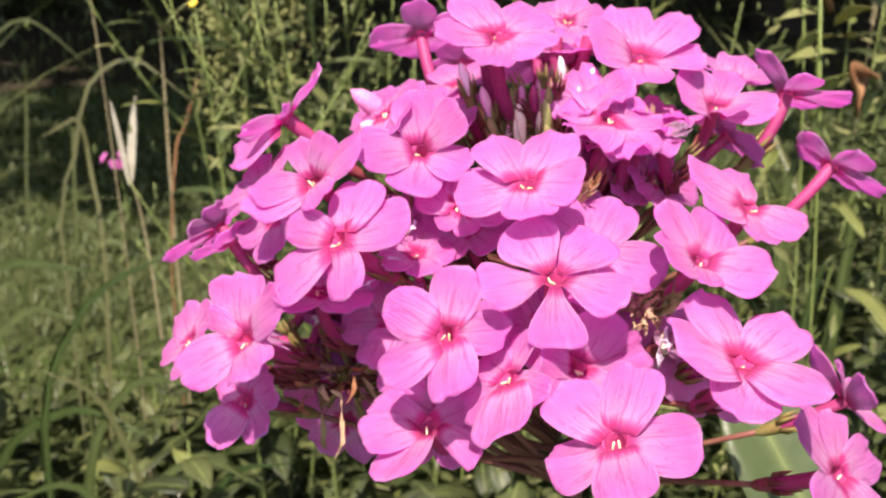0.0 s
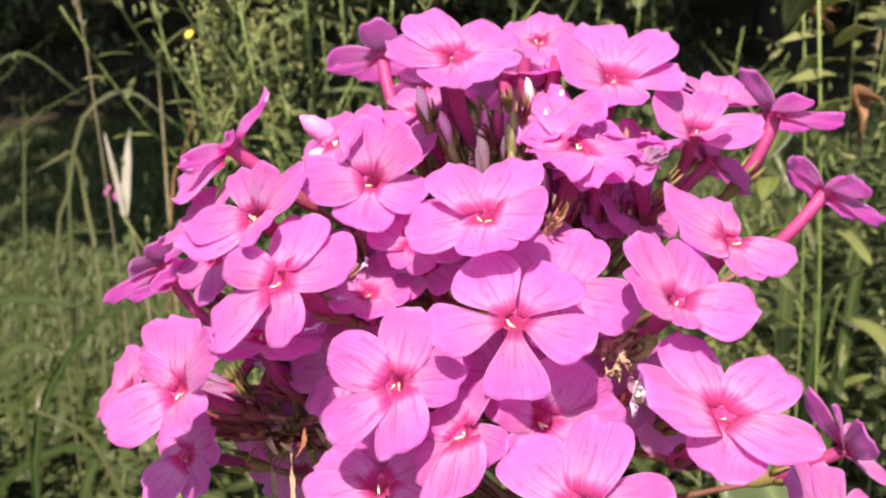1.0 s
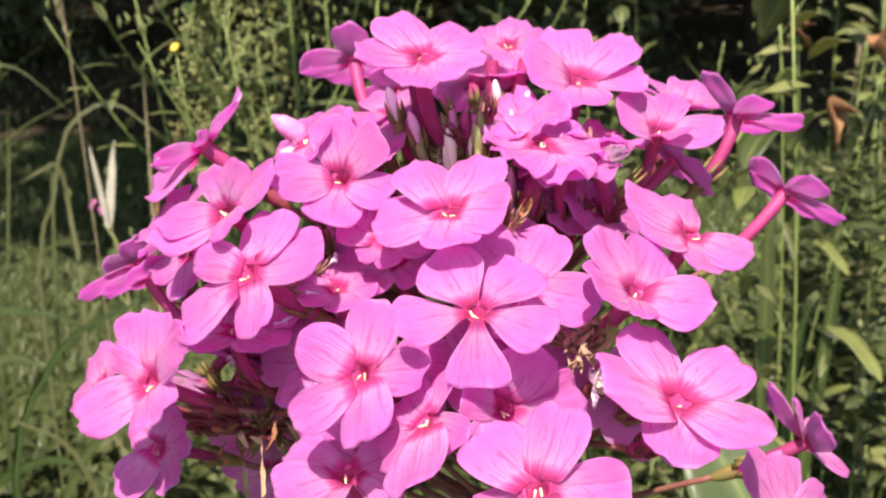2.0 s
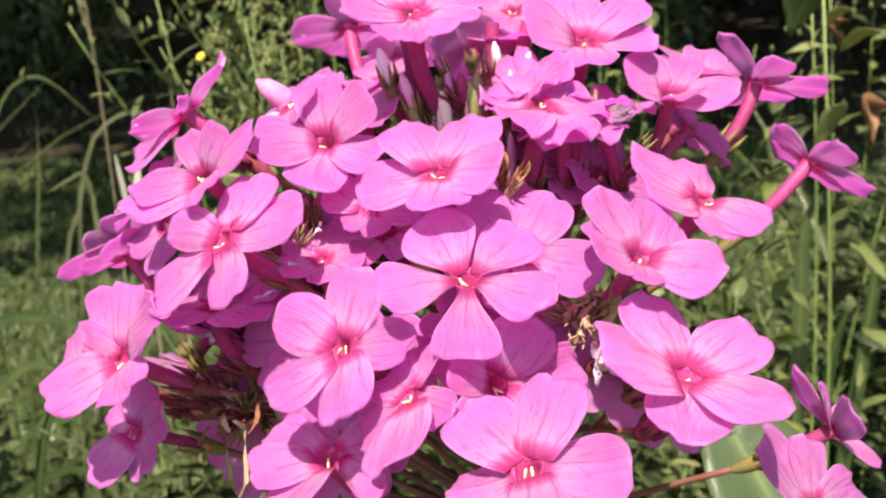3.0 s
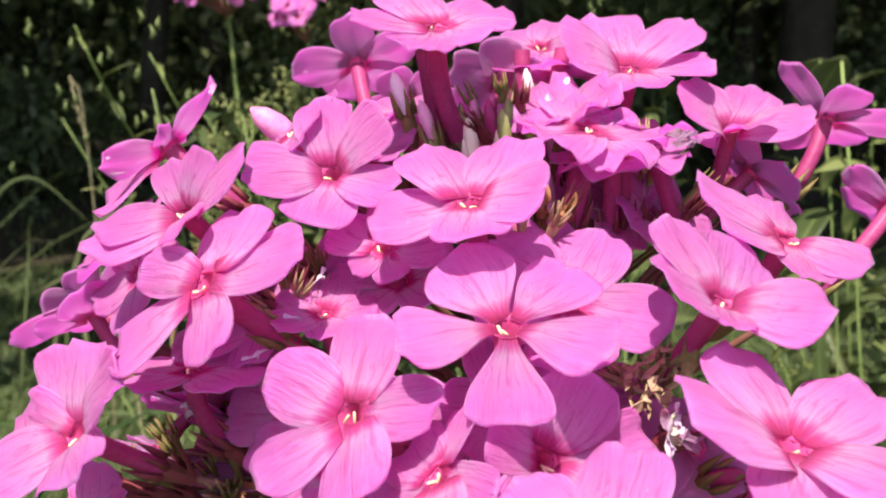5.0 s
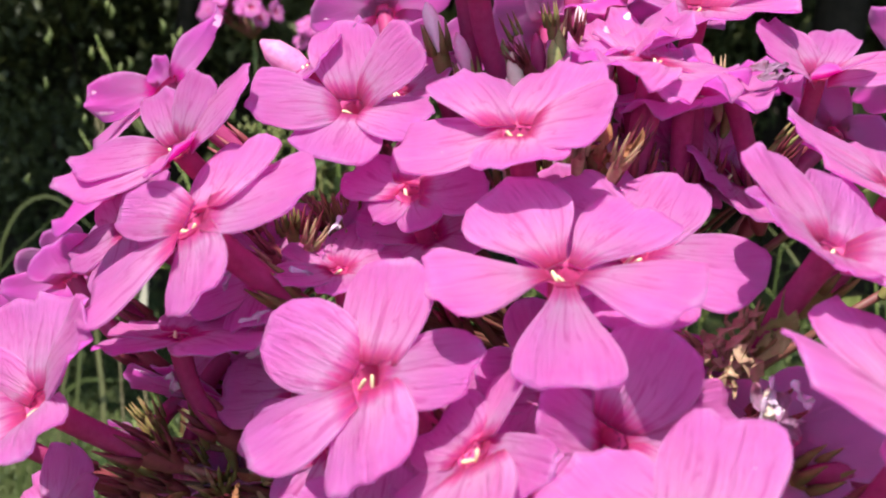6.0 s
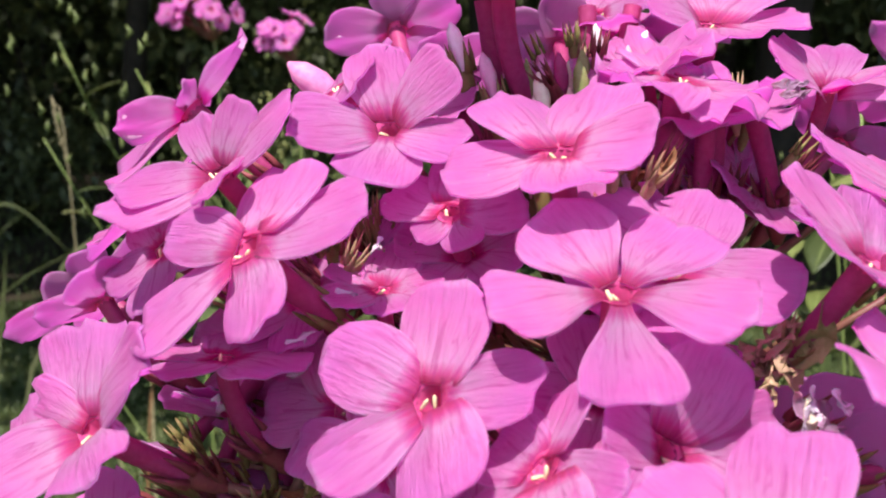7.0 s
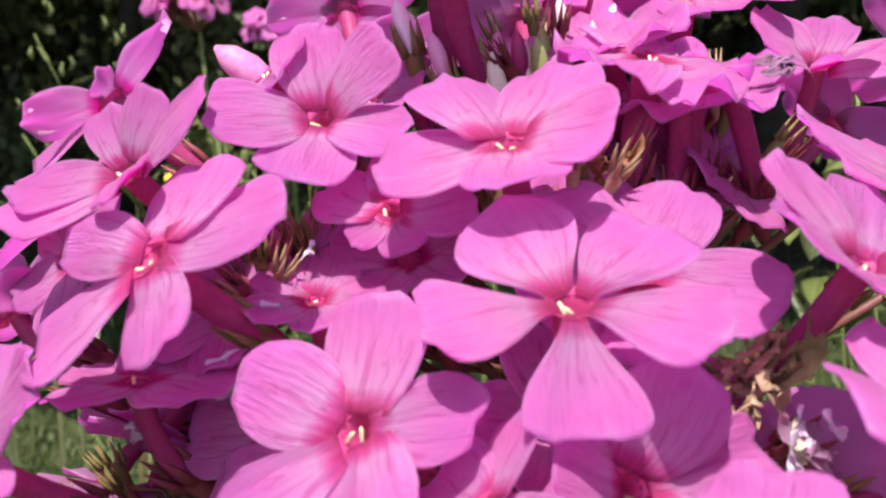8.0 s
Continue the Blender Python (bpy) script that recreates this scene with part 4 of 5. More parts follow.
flower(phlox, (-0.0111, 0.1870, 0.8577), (-0.35, -0.70, 0.60), 0.0106, even(50, 0.20, seed=44))
flower(phlox, (0.0313, 0.1780, 0.8626), (0.20, -0.75, 0.60), 0.0106, even(5, 0.25, seed=45))
flower(phlox, (0.0247, 0.1930, 0.8782), (0.05, -0.60, 0.80), 0.0104, even(25, 0.25, seed=46))
flower(phlox, (-0.0005, 0.2130, 0.8952), (-0.20, -0.35, 0.90), 0.0104, even(66, 0.25, seed=47))
flower(phlox, (0.0040, 0.2280, 0.9000), (-0.25, -0.10, 0.95), 0.0104, even(44, 0.25, seed=48))
flower(phlox, (-0.0114, 0.2150, 0.8956), (-0.45, -0.30, 0.85), 0.0106, even(20, 0.20, seed=49))
flower(phlox, (0.0002, 0.1720, 0.8432), (-0.15, -0.90, 0.35), 0.0108, even(8, 0.20, seed=50))
flower(phlox, (0.0565, 0.1960, 0.8468), (0.50, -0.45, 0.35), 0.0105, even(20, 0.10, seed=51))
flower(phlox, (-0.0564, 0.1930, 0.8498), (-0.70, -0.30, 0.60), 0.0105, even(20, 0.15, seed=52))
flower(phlox, (-0.0302, 0.2000, 0.8449), (-0.15, -0.25, -0.80), 0.0105, even(20, 0.15, seed=53))
flower(phlox, (-0.0207, 0.1970, 0.8419), (0.10, -0.30, -0.80), 0.0105, even(50, 0.15, seed=54))
flower(phlox, (-0.0368, 0.2030, 0.8448), (-0.30, -0.20, -0.80), 0.0105, even(35, 0.15, seed=55))
flower(phlox, (0.0477, 0.2110, 0.8965), (0.20, 0.10, 0.95), 0.0105, even(25, 0.25, seed=56), crinkle=2.8)
flower(phlox, (0.0316, 0.2060, 0.9008), (-0.25, -0.25, 0.90), 0.0100, even(60, 0.30, seed=57), crinkle=2.8)
flower(phlox, (0.0310, 0.2320, 0.9072), (-0.10, -0.10, 0.97), 0.0105, even(15, 0.30, seed=58))
flower(phlox, (0.0417, 0.2320, 0.9053), (0.10, 0.10, 0.97), 0.0105, even(40, 0.30, seed=59), crinkle=2)
flower(phlox, (0.0421, 0.2070, 0.8846), (0.30, -0.45, 0.60), 0.0108, even(12, 0.20, seed=60))
flower(phlox, (0.0392, 0.2120, 0.8884), (0.00, -0.40, 0.80), 0.0105, even(44, 0.20, seed=61))
flower(phlox, (0.0465, 0.2040, 0.8841), (0.50, -0.40, 0.60), 0.0105, even(30, 0.20, seed=62))
flower(phlox, (-0.0164, 0.1920, 0.8715), (-0.30, -0.55, 0.65), 0.0100, even(8, 0.20, seed=63))
flower(phlox, (0.0054, 0.1920, 0.8769), (-0.10, -0.50, 0.80), 0.0095, even(28, 0.20, seed=64))
flower(phlox, (-0.0249, 0.2070, 0.8577), (-0.20, -0.90, 0.30), 0.0115, even(10, 0.10, seed=65))
flower(phlox, (-0.0164, 0.2030, 0.8543), (-0.10, -0.90, 0.10), 0.0115, even(40, 0.10, seed=66))
flower(phlox, (-0.0305, 0.2060, 0.8329), (-0.30, -0.90, 0.00), 0.0115, even(25, 0.10, seed=67))
flower(phlox, (-0.0125, 0.1990, 0.8364), (-0.10, -0.95, 0.10), 0.0115, even(5, 0.10, seed=68))
flower(phlox, (-0.0237, 0.2030, 0.8226), (-0.10, -0.90, -0.10), 0.0115, even(15, 0.10, seed=69))
flower(phlox, (-0.0025, 0.1950, 0.8433), (-0.10, -0.90, 0.30), 0.0115, even(55, 0.10, seed=70))
flower(phlox, (0.0225, 0.2300, 0.9055), (0.05, 0.85, 0.50), 0.0098, even(20, 0.10, seed=80))
flower(phlox, (0.0480, 0.1765, 0.8560), (0.30, 0.60, -0.55), 0.0100, even(30, 0.10, seed=81))
flower(phlox, (0.0570, 0.1760, 0.8510), (0.50, 0.50, -0.40), 0.0105, even(5, 0.10, seed=82))
flower(phlox, (-0.0061, 0.1820, 0.8520), (-0.25, -0.75, 0.30), 0.0105, even(28, 0.20, seed=71))


def calyx_cluster(plant, centre, count, spread, low, high, seed):
    """Bare calyces left where petals fell, standing out from the head's axis."""
    r = random.Random(seed)
    for _ in range(count):
        d = Vector((r.gauss(0, 1), r.gauss(0, 1) - 0.4, r.gauss(0, 0.8) + 0.5)).normalized()
        p = Vector(centre) + Vector((d.x * spread[0], d.y * spread[1], d.z * spread[2])) * r.uniform(low, high)
        way = (d + Vector((r.uniform(-0.3, 0.3), r.uniform(-0.3, 0.3), 0.5))).normalized()
        ob = put("calyx", r.choice(CALYX_MESH[:2] * 3 + CALYX_MESH[2:]), plant, axes(way, p - plant.location) @ Matrix.Diagonal((0.66, 0.66, r.uniform(0.65, 1.0), 1)))
        hub = Vector((PLANT.x, PLANT.y, min(0.88, max(0.80, p.z - 0.025))))
        inv = ob.matrix_basis.inverted()
        v, f = tube(bend((0, 0, -0.001), inv @ (hub - plant.location), (0, 0, -0.002), 5), [0.0005, 0.0005, 0.0006, 0.0007, 0.0009], 5)
        build("pedicel", v, f, STEM_RED, ob)


calyx_cluster(phlox, (-0.0062, 0.200, 0.8735), 20, (0.006, 0.006, 0.006), 0.2, 1.0, 7)
calyx_cluster(phlox, (-0.0125, 0.1935, 0.8715), 10, (0.005, 0.005, 0.005), 0.2, 1.0, 8)
calyx_cluster(phlox, (0.0439, 0.207, 0.8809), 9, (0.013, 0.01, 0.012), 0.2, 1.0, 9)
calyx_cluster(phlox, (-0.0220, 0.195, 0.8404), 46, (0.018, 0.01, 0.013), 0.2, 1.0, 10)
calyx_cluster(phlox, (0.0226, 0.212, 0.8969), 12, (0.01, 0.008, 0.008), 0.2, 1.0, 11)
calyx_cluster(phlox, (0.0408, 0.178, 0.864), 3, (0.006, 0.005, 0.006), 0.2, 1.0, 12)
calyx_cluster(phlox, (0.0252, 0.192, 0.8811), 5, (0.007, 0.006, 0.007), 0.2, 1.0, 13)


def bud(plant, tip, way, length, material, fat=0.0017):
    """A furled bud on its calyx."""
    w = Vector(way).normalized()
    m = axes(w, Vector(tip) - w * length - plant.location)
    prof = [(0, 0.4), (0.25, 0.55), (0.55, 0.72), (0.75, 1.0), (0.9, 0.75), (1.0, 0.12)]
    v, f = tube([(0.0004 * math.sin(4 * s), 0, length * s) for s, _ in prof], [fat * k for _, k in prof], 9)
    ob = build("bud", v, f, material, plant, m)
    put("calyx", CALYX_MESH[0], ob, Matrix.Scale(1.05, 4))
    return ob


# pale buds at the crown of the head, pink ones beside it
r_bud = random.Random(77)
for i in range(44):
    bx, by = 0.0225 + max(-0.008, min(0.007, r_bud.gauss(0.0, 0.0055))), 0.2105 + r_bud.gauss(0, 0.005)
    tall = r_bud.uniform(0.889, 0.905)
    bud(phlox, (bx, by, tall), (8 * (bx - 0.027), 6 * (by - 0.216), 1.0), r_bud.uniform(0.014, 0.019), r_bud.choice((CREAM, CREAM, CREAM, BUD_GREEN, BUD_PINK, PINK_BUD, TUBE)), r_bud.uniform(0.0007, 0.0013))
bud(phlox, (0.0040, 0.211, 0.9085), (-0.25, -0.15, 1.0), 0.012, WHITE_BUD, 0.0013)
bud(phlox, (0.0335, 0.2135, 0.9070), (0.45, -0.10, 1.0), 0.014, WHITE_BUD, 0.0013)
bud(phlox, (0.0268, 0.219, 0.9085), (-0.05, -0.10, 1.0), 0.012, WHITE_BUD, 0.0010)
bud(phlox, (0.0322, 0.225, 0.9050), (0.35, -0.10, 1.0), 0.010, WHITE_BUD, 0.0020)
bud(phlox, (0.0085, 0.208, 0.9040), (-0.25, -0.15, 1.0), 0.013, PINK_BUD, 0.0012)
bud(phlox, (0.0100, 0.207, 0.8975), (-0.35, -0.20, 1.0), 0.011, BUD_GREEN, 0.0011)


def corolla_tube(plant, top, foot, bow):
    """The bare magenta tube of a flower that stands higher up, ending in its calyx."""
    m = Matrix.Translation(Vector(top) - plant.location)
    foot = Vector(foot) - Vector(top)
    pts = bend((0, 0, 0), foot, bow, 7)
    v, f = tube(pts, [0.00155 - 0.00004 * i for i in range(7)], 10, False)
    ob = build("corolla_tube", v, f, TUBE, plant, m)
    way = (pts[-2] - pts[-1]).normalized()
    put("calyx", CALYX_MESH[1], ob, axes(way, pts[-1] - way * 0.003) @ Matrix.Diagonal((1.3, 1.3, 1.1, 1)))


corolla_tube(phlox, (0.0262, 0.2255, 0.9115), (0.0274, 0.2215, 0.893), (-0.0003, 0, 0))
corolla_tube(phlox, (0.0338, 0.2265, 0.9115), (0.0282, 0.2220, 0.893), (0.0004, 0, 0))
corolla_tube(phlox, (0.0090, 0.2140, 0.9120), (0.0112, 0.2160, 0.891), (0.0003, 0, 0))
corolla_tube(phlox, (0.0352, 0.1975, 0.8970), (0.0326, 0.2010, 0.8820), (0, 0, 0))
corolla_tube(phlox, (0.0390, 0.1985, 0.8970), (0.0392, 0.2030, 0.8800), (0, 0, 0))
corolla_tube(phlox, (0.0452, 0.2000, 0.8960), (0.0505, 0.2040, 0.8800), (0.0004, 0, 0))
bud(phlox, (-0.020, 0.209, 0.903), (-0.65, -0.2, 0.55), 0.021, BUD_PINK, 0.0024)
bud(phlox, (-0.0175, 0.203, 0.897), (-0.5, -0.5, 0.5), 0.015, PINK_BUD, 0.0024)


def dry_husk(place, way, length, wide, seed, material, name="dry_husk"):
    """A shrivelled, twisted scrap of flower."""
    r = random.Random(seed)
    ctrl = [Vector((0, 0, 0))]
    for _ in range(4):
        ctrl.append(ctrl[-1] + (Vector(way).normalized() + Vector((r.gauss(0, 0.5), r.gauss(0, 0.4), r.gauss(0, 0.5)))) * length / 4)
    top, maps = [], []
    for i in range(13):
        s = i / 12
        k = min(3, int(s * 4))
        p = ctrl[k].lerp(ctrl[k + 1], s * 4 - k)
        a = r.uniform(-0.5, 0.5) + 4.0 * s
        w = wide * 0.5 * (0.35 + math.sin(math.pi * s) * r.uniform(0.6, 1.2))
        for v in (-1, -0.4, 0.4, 1):
            top.append(p + Vector((math.cos(a), math.sin(a) * 0.7, math.sin(a + 0.6))) * (w * v) + Vector((0, -abs(v) * w * 0.7, 0)))
            maps.append((s, v, 0.4))
    v, f, maps = shell(top, maps, 12, 3, 0.0002)
    return build(name, v, f, material, phlox, Matrix.Translation(Vector(place) - PLANT), maps)


for i in range(15):
    dry_husk((0.0398 + R2.gauss(0, 0.0012), 0.1745 + R2.gauss(0, 0.0012), 0.867 + R2.gauss(0, 0.0016)), (R2.gauss(0, 1), -0.3, R2.gauss(0, 1)), 0.0042, 0.0008, 20 + i, DRY)
for i in range(5):
    dry_husk((0.0265 + R2.gauss(0, 0.0015), 0.189 + R2.gauss(0, 0.001), 0.886 + R2.gauss(0, 0.0015)), (R2.gauss(0, 0.5), -0.3, 1), 0.0045, 0.0016, 40 + i, RUST)
for i in range(5):
    dry_husk((0.0426 + R2.gauss(0, 0.0018), 0.168 + R2.gauss(0, 0.0008), 0.8649 + R2.gauss(0, 0.0010)), (R2.gauss(0.3, 0.6), -0.2, -1), 0.0034, 0.0012, 90 + i, FADED, "withered_petal")
for i in range(5):
    dry_husk((0.0469 + R2.gauss(0, 0.0008), 0.195 + R2.gauss(0, 0.0006), 0.8981 + R2.gauss(0, 0.0006)), (R2.gauss(0.8, 0.4), -0.2, 0.1), 0.0028, 0.0012, 110 + i, WILTED, "withered_petal")
for i in range(3):
    dry_husk((0.0415 + 0.0014 * i, 0.169 + R2.gauss(0, 0.001), 0.865 - 0.0006 * i), (R2.gauss(0.2, 0.4), -0.2, -1), 0.0065, 0.0016, 60 + i, CREAM if i % 2 else WILTED, "wilted_petal")
dry_husk((0.0425, 0.1725, 0.8665), (0.35, -0.1, 1), 0.0085, 0.0026, 70, BUD_GREEN, "bract")
dry_husk((0.0432, 0.1735, 0.8680), (0.30, -0.1, 1), 0.0060, 0.0018, 73, BUD_GREEN, "bract")
for i in range(3):
    dry_husk((0.0402 + 0.0006 * i, 0.1725, 0.8685 - 0.0012 * i), (0.2 - 0.4 * i, -0.2, -1), 0.0050, 0.0017, 74 + i, DRY)
dry_husk((-0.025, 0.184, 0.840), (-0.1, 0, -1), 0.020, 0.0014, 71, DRY)
dry_husk((-0.0245, 0.185, 0.842), (0.1, -0.1, -1), 0.012, 0.001, 72, DRY)
for i in range(9):
    dry_husk((-0.016 + R2.gauss(0, 0.006), 0.190 + R2.gauss(0, 0.003), 0.842 + R2.gauss(0, 0.004)), (R2.gauss(0, 1), -0.5, R2.gauss(0, 1)), 0.006, 0.0012, 80 + i, R2.choice((DRY, RUST, RUST)))
# small bleached scraps of old flowers caught inside the head
for i, place in enumerate(((-0.0083, 0.1840, 0.8729), (-0.0136, 0.1840, 0.8685), (-0.0262, 0.1860, 0.8582), (-0.0188, 0.1900, 0.8615), (-0.0212, 0.1900, 0.8703), (-0.0060, 0.1890, 0.8802))):
    dry_husk(place, (R2.gauss(0, 0.7), -0.3, R2.gauss(0, 1)), 0.0032, 0.0011, 140 + i, FADED, "withered_petal")


# ---- weeds and grasses round the phlox ----
LEAVES = {"lance": shared("leaf", leaf_piece(0.05, 0.0075, 0.35, 0.25, 6, 4, 0.03, 0.3), WEED),
          "lance_pale": shared("leaf", leaf_piece(0.045, 0.008, 0.25, 0.3, 6, 4, 0.04, 0.6), PALE),
          "broad": shared("leaf", leaf_piece(0.06, 0.028, 0.35, 0.2, 7, 4, 0.05, 0.8, tip=0.8), WEED),
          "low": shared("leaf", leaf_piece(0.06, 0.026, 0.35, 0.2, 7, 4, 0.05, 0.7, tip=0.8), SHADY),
          "broad_pale": shared("leaf", leaf_piece(0.055, 0.024, 0.3, 0.25, 7, 4, 0.05, 0.2, tip=0.8), PALE),
          "phlox": shared("leaf", leaf_piece(0.095, 0.026, 0.35, 0.25, 9, 4, 0.03, 0.5, tip=0.85), LEAF)}


def weed(name, height, leaves, kinds, seed, label, group, lean=0.08, start=0.15, size=1.0, branches=0, tuft=0):
    """A leafy upright weed at the origin: bowed stem, side branches, leaves in a spiral, each one a part."""
    r = random.Random(seed)
    thing = new(name)
    a = r.uniform(0, 6.28)
    top = Vector((math.cos(a) * lean * height, math.sin(a) * lean * height, height))
    pts = bend((0, 0, -0.02), top, (0.02 * math.cos(a + 2), 0.02 * math.sin(a + 2), 0), 12)
    pieces = [tube(pts, [0.0018 - 0.0001 * i for i in range(12)], 7)]
    hosts = [(pts, leaves)]
    for k in range(branches):
        i = 6 + r.randrange(5)
        b = r.uniform(0, 6.28)
        e = pts[i] + Vector((math.cos(b) * 0.09, math.sin(b) * 0.09, 0.10 + r.uniform(0, 0.06))) * (height / 0.9)
        bp = bend(pts[i], e, (0, 0, -0.012), 6)
        pieces.append(tube(bp, [0.0011, 0.001, 0.0009, 0.0008, 0.0007, 0.0005], 5))
        hosts.append((bp, max(4, leaves // 5)))
    v, f, _ = join(pieces)
    build("stem", v, f, STEM, thing)
    for hp, count in hosts:
        for i in range(count):
            t = start + (1 - start) * (i + r.random() * 0.5) / count if hp is pts else 0.1 + 0.9 * i / count
            k = min(len(hp) - 2, int(t * (len(hp) - 1)))
            p = hp[k].lerp(hp[k + 1], t * (len(hp) - 1) - k) if t < 1 else hp[-1]
            az = i * 2.4 + r.uniform(-0.4, 0.4)
            m = Matrix.Translation(p) @ Euler((r.uniform(0.1, 0.9), r.uniform(-0.3, 0.3), az), "XYZ").to_matrix().to_4x4()
            put("leaf", LEAVES[r.choice(kinds)], thing, m @ Matrix.Scale(size * r.uniform(0.6, 1.15) * (1 - 0.35 * t), 4))
    if tuft:
        heads = []
        for hp, _ in hosts:
            for i in range(tuft):
                d = Vector((r.gauss(0, 0.02), r.gauss(0, 0.02), r.gauss(0.0, 0.022)))
                p = hp[-1] + d
                heads.append(tube([p, p + Vector((r.gauss(0, 0.002), r.gauss(0, 0.002), 0.004)), p + Vector((0, 0, 0.009))], [0.0008, 0.0019, 0.0003], 6))
        v, f, _ = join(heads)
        tagged(build("inflorescence", v, f, WEED, thing), "pale yellow-green flower buds", kind="stuff")
    return tagged(thing, label, "weed", group)


def grass_tuft(count, height, seed, material, label, width=0.006, arch=0.7, heads=0):
    """A tuft of arching blades, each a part; some carry straw-coloured seed heads."""
    r = random.Random(seed)
    thing = new("grass_tuft")
    for i in range(count):
        a, h = r.uniform(0, 6.28), height * r.uniform(0.6, 1.1)
        out, bow = arch * r.uniform(0.3, 1.1), r.uniform(0.3, 1.0)
        side = Vector((-math.sin(a), math.cos(a), 0))
        d = Vector((math.cos(a), math.sin(a), 0))
        top, maps = [], []
        for k in range(11):
            s = k / 10
            p = d * (0.015 + out * h * 0.55 * s ** 2.2) + Vector((0, 0, h * (s - 0.45 * bow * s ** 3.2)))
            w = width * (0.55 + 0.9 * s * (1 - s) * 2) * (1 - s ** 5) * 0.5 + 0.0003
            for v in (-1, 0, 1):
                top.append(p + side * (w * v) + Vector((0, 0, 0.25 * w * abs(v))))
                maps.append((s, v * 0.6, r.random()))
        build("blade", *shell(top, maps, 10, 2, 0.0003)[:2], material, thing, None, maps + maps)
    for i in range(heads):
        a = r.uniform(0, 6.28)
        e = Vector((math.cos(a) * 0.12, math.sin(a) * 0.12, height * r.uniform(1.15, 1.4)))
        pts = bend((0, 0, -0.02), e, (0.01, 0.0, 0.04), 9)
        v, f, _ = join([tube(pts, [0.0012 - 0.0001 * k for k in range(9)], 6)])
        stalk = build("seed_stalk", v, f, STRAW, thing)
        w = (pts[-1] - pts[-2]).normalized()
        grains = []
        for k in range(46):
            q = pts[-1] + w * (0.075 * (k / 46 - 0.55)) + Vector((r.gauss(0, 0.0018), r.gauss(0, 0.0018), 0))
            g = (w + Vector((r.gauss(0, 0.35), r.gauss(0, 0.35), 0))).normalized()
            grains.append(tube([q, q + g * 0.003, q + g * 0.008], [0.0006, 0.0012, 0.0002], 5))
        v, f, _ = join(grains)
        build("seed_head", v, f, STRAW, stalk)["kind"] = "stuff"
    return tagged(thing, label, "grass", "tall grass tufts")


def set_at(thing, x, y, turn=0.0, scale=1.0):
    thing.matrix_basis = Matrix.Translation((x, y, float(ground_height(x, y)))) @ Matrix.Rotation(turn, 4, "Z") @ Matrix.Scale(scale, 4)
    return thing


def again(thing, x, y, turn, scale):
    return copy_thing(thing, Matrix.Translation((x, y, float(ground_height(x, y)))) @ Matrix.Rotation(turn, 4, "Z") @ Matrix.Scale(scale / thing.scale.x, 4))


R3 = random.Random(3)
ASTERS = [weed("aster_weed", 0.88, 40, ("lance", "lance", "lance", "lance_pale"), 21, "tall green aster weed with narrow leaves and buds", "tall aster weeds", branches=5, tuft=6, size=0.9),
          weed("aster_weed", 0.80, 38, ("lance", "lance"), 22, "tall green aster weed with narrow leaves and buds", "tall aster weeds", branches=4, tuft=4, size=0.9),
          weed("aster_weed", 0.72, 30, ("lance", "lance_pale", "broad"), 23, "tall green aster weed with narrow leaves and buds", "tall aster weeds", branches=3, size=0.9)]
places = [(-0.19, 0.86), (-0.13, 0.95), (-0.12, 1.0), (-0.06, 1.05), (0.02, 1.12), (-0.17, 0.92), (-0.10, 0.82), (0.10, 1.0), (0.17, 1.15), (0.25, 1.05), (-0.17, 1.16)] + [(R3.uniform(-0.20, 0.14), R3.uniform(0.95, 1.35)) for _ in range(9)]
for i, (x, y) in enumerate(places):
    if i < 3:
        set_at(ASTERS[i], x, y, R3.uniform(0, 6))
    else:
        again(ASTERS[i % 3], x, y, R3.uniform(0, 6), R3.uniform(0.85, 1.03))
RIGHT = [weed("broadleaf_weed", 0.88, 38, ("broad", "broad_pale", "lance"), 31, "leafy weed with broad light green leaves", "broadleaf weeds", branches=3, size=0.95),
         weed("broadleaf_weed", 0.84, 36, ("broad", "low", "lance_pale"), 32, "leafy weed with broad light green leaves", "broadleaf weeds", branches=3, size=0.95),
         weed("broadleaf_weed", 0.66, 28, ("low", "lance", "lance"), 33, "leafy weed with broad light green leaves", "broadleaf weeds", branches=2, size=1.0)]
places = [(0.36, 0.86), (0.30, 0.78), (0.42, 0.95), (0.47, 0.86), (0.38, 1.06), (0.30, 0.98), (0.52, 1.05), (0.24, 0.86), (0.46, 1.2), (0.34, 1.25), (0.56, 1.25), (0.20, 0.74), (0.28, 1.3), (0.42, 0.88), (0.385, 0.80), (0.46, 0.96), (0.41, 0.84), (0.52, 1.02), (0.48, 0.90)] + [(R3.uniform(0.16, 0.62), R3.uniform(0.62, 1.4)) for _ in range(24)]
for i, (x, y) in enumerate(places):
    if i < 3:
        set_at(RIGHT[i], x, y, R3.uniform(0, 6))
    else:
        again(RIGHT[i % 3], x, y, R3.uniform(0, 6), R3.uniform(0.66, 0.78) if 0.24 < x / y < 0.40 else R3.uniform(0.85, 1.08))
LOW = [weed("low_weed", 0.40, 15, ("low", "low", "lance"), 41, "low bushy green weed among grass", "low weeds", 0.2, 0.05, 1.35, 2),
       weed("low_weed", 0.36, 14, ("low", "broad", "broad_pale"), 42, "low bushy green weed among grass", "low weeds", 0.2, 0.05, 1.35, 2),
       weed("low_weed", 0.46, 16, ("lance", "low", "low"), 43, "low bushy green weed among grass", "low weeds", 0.2, 0.05, 1.4, 2)]
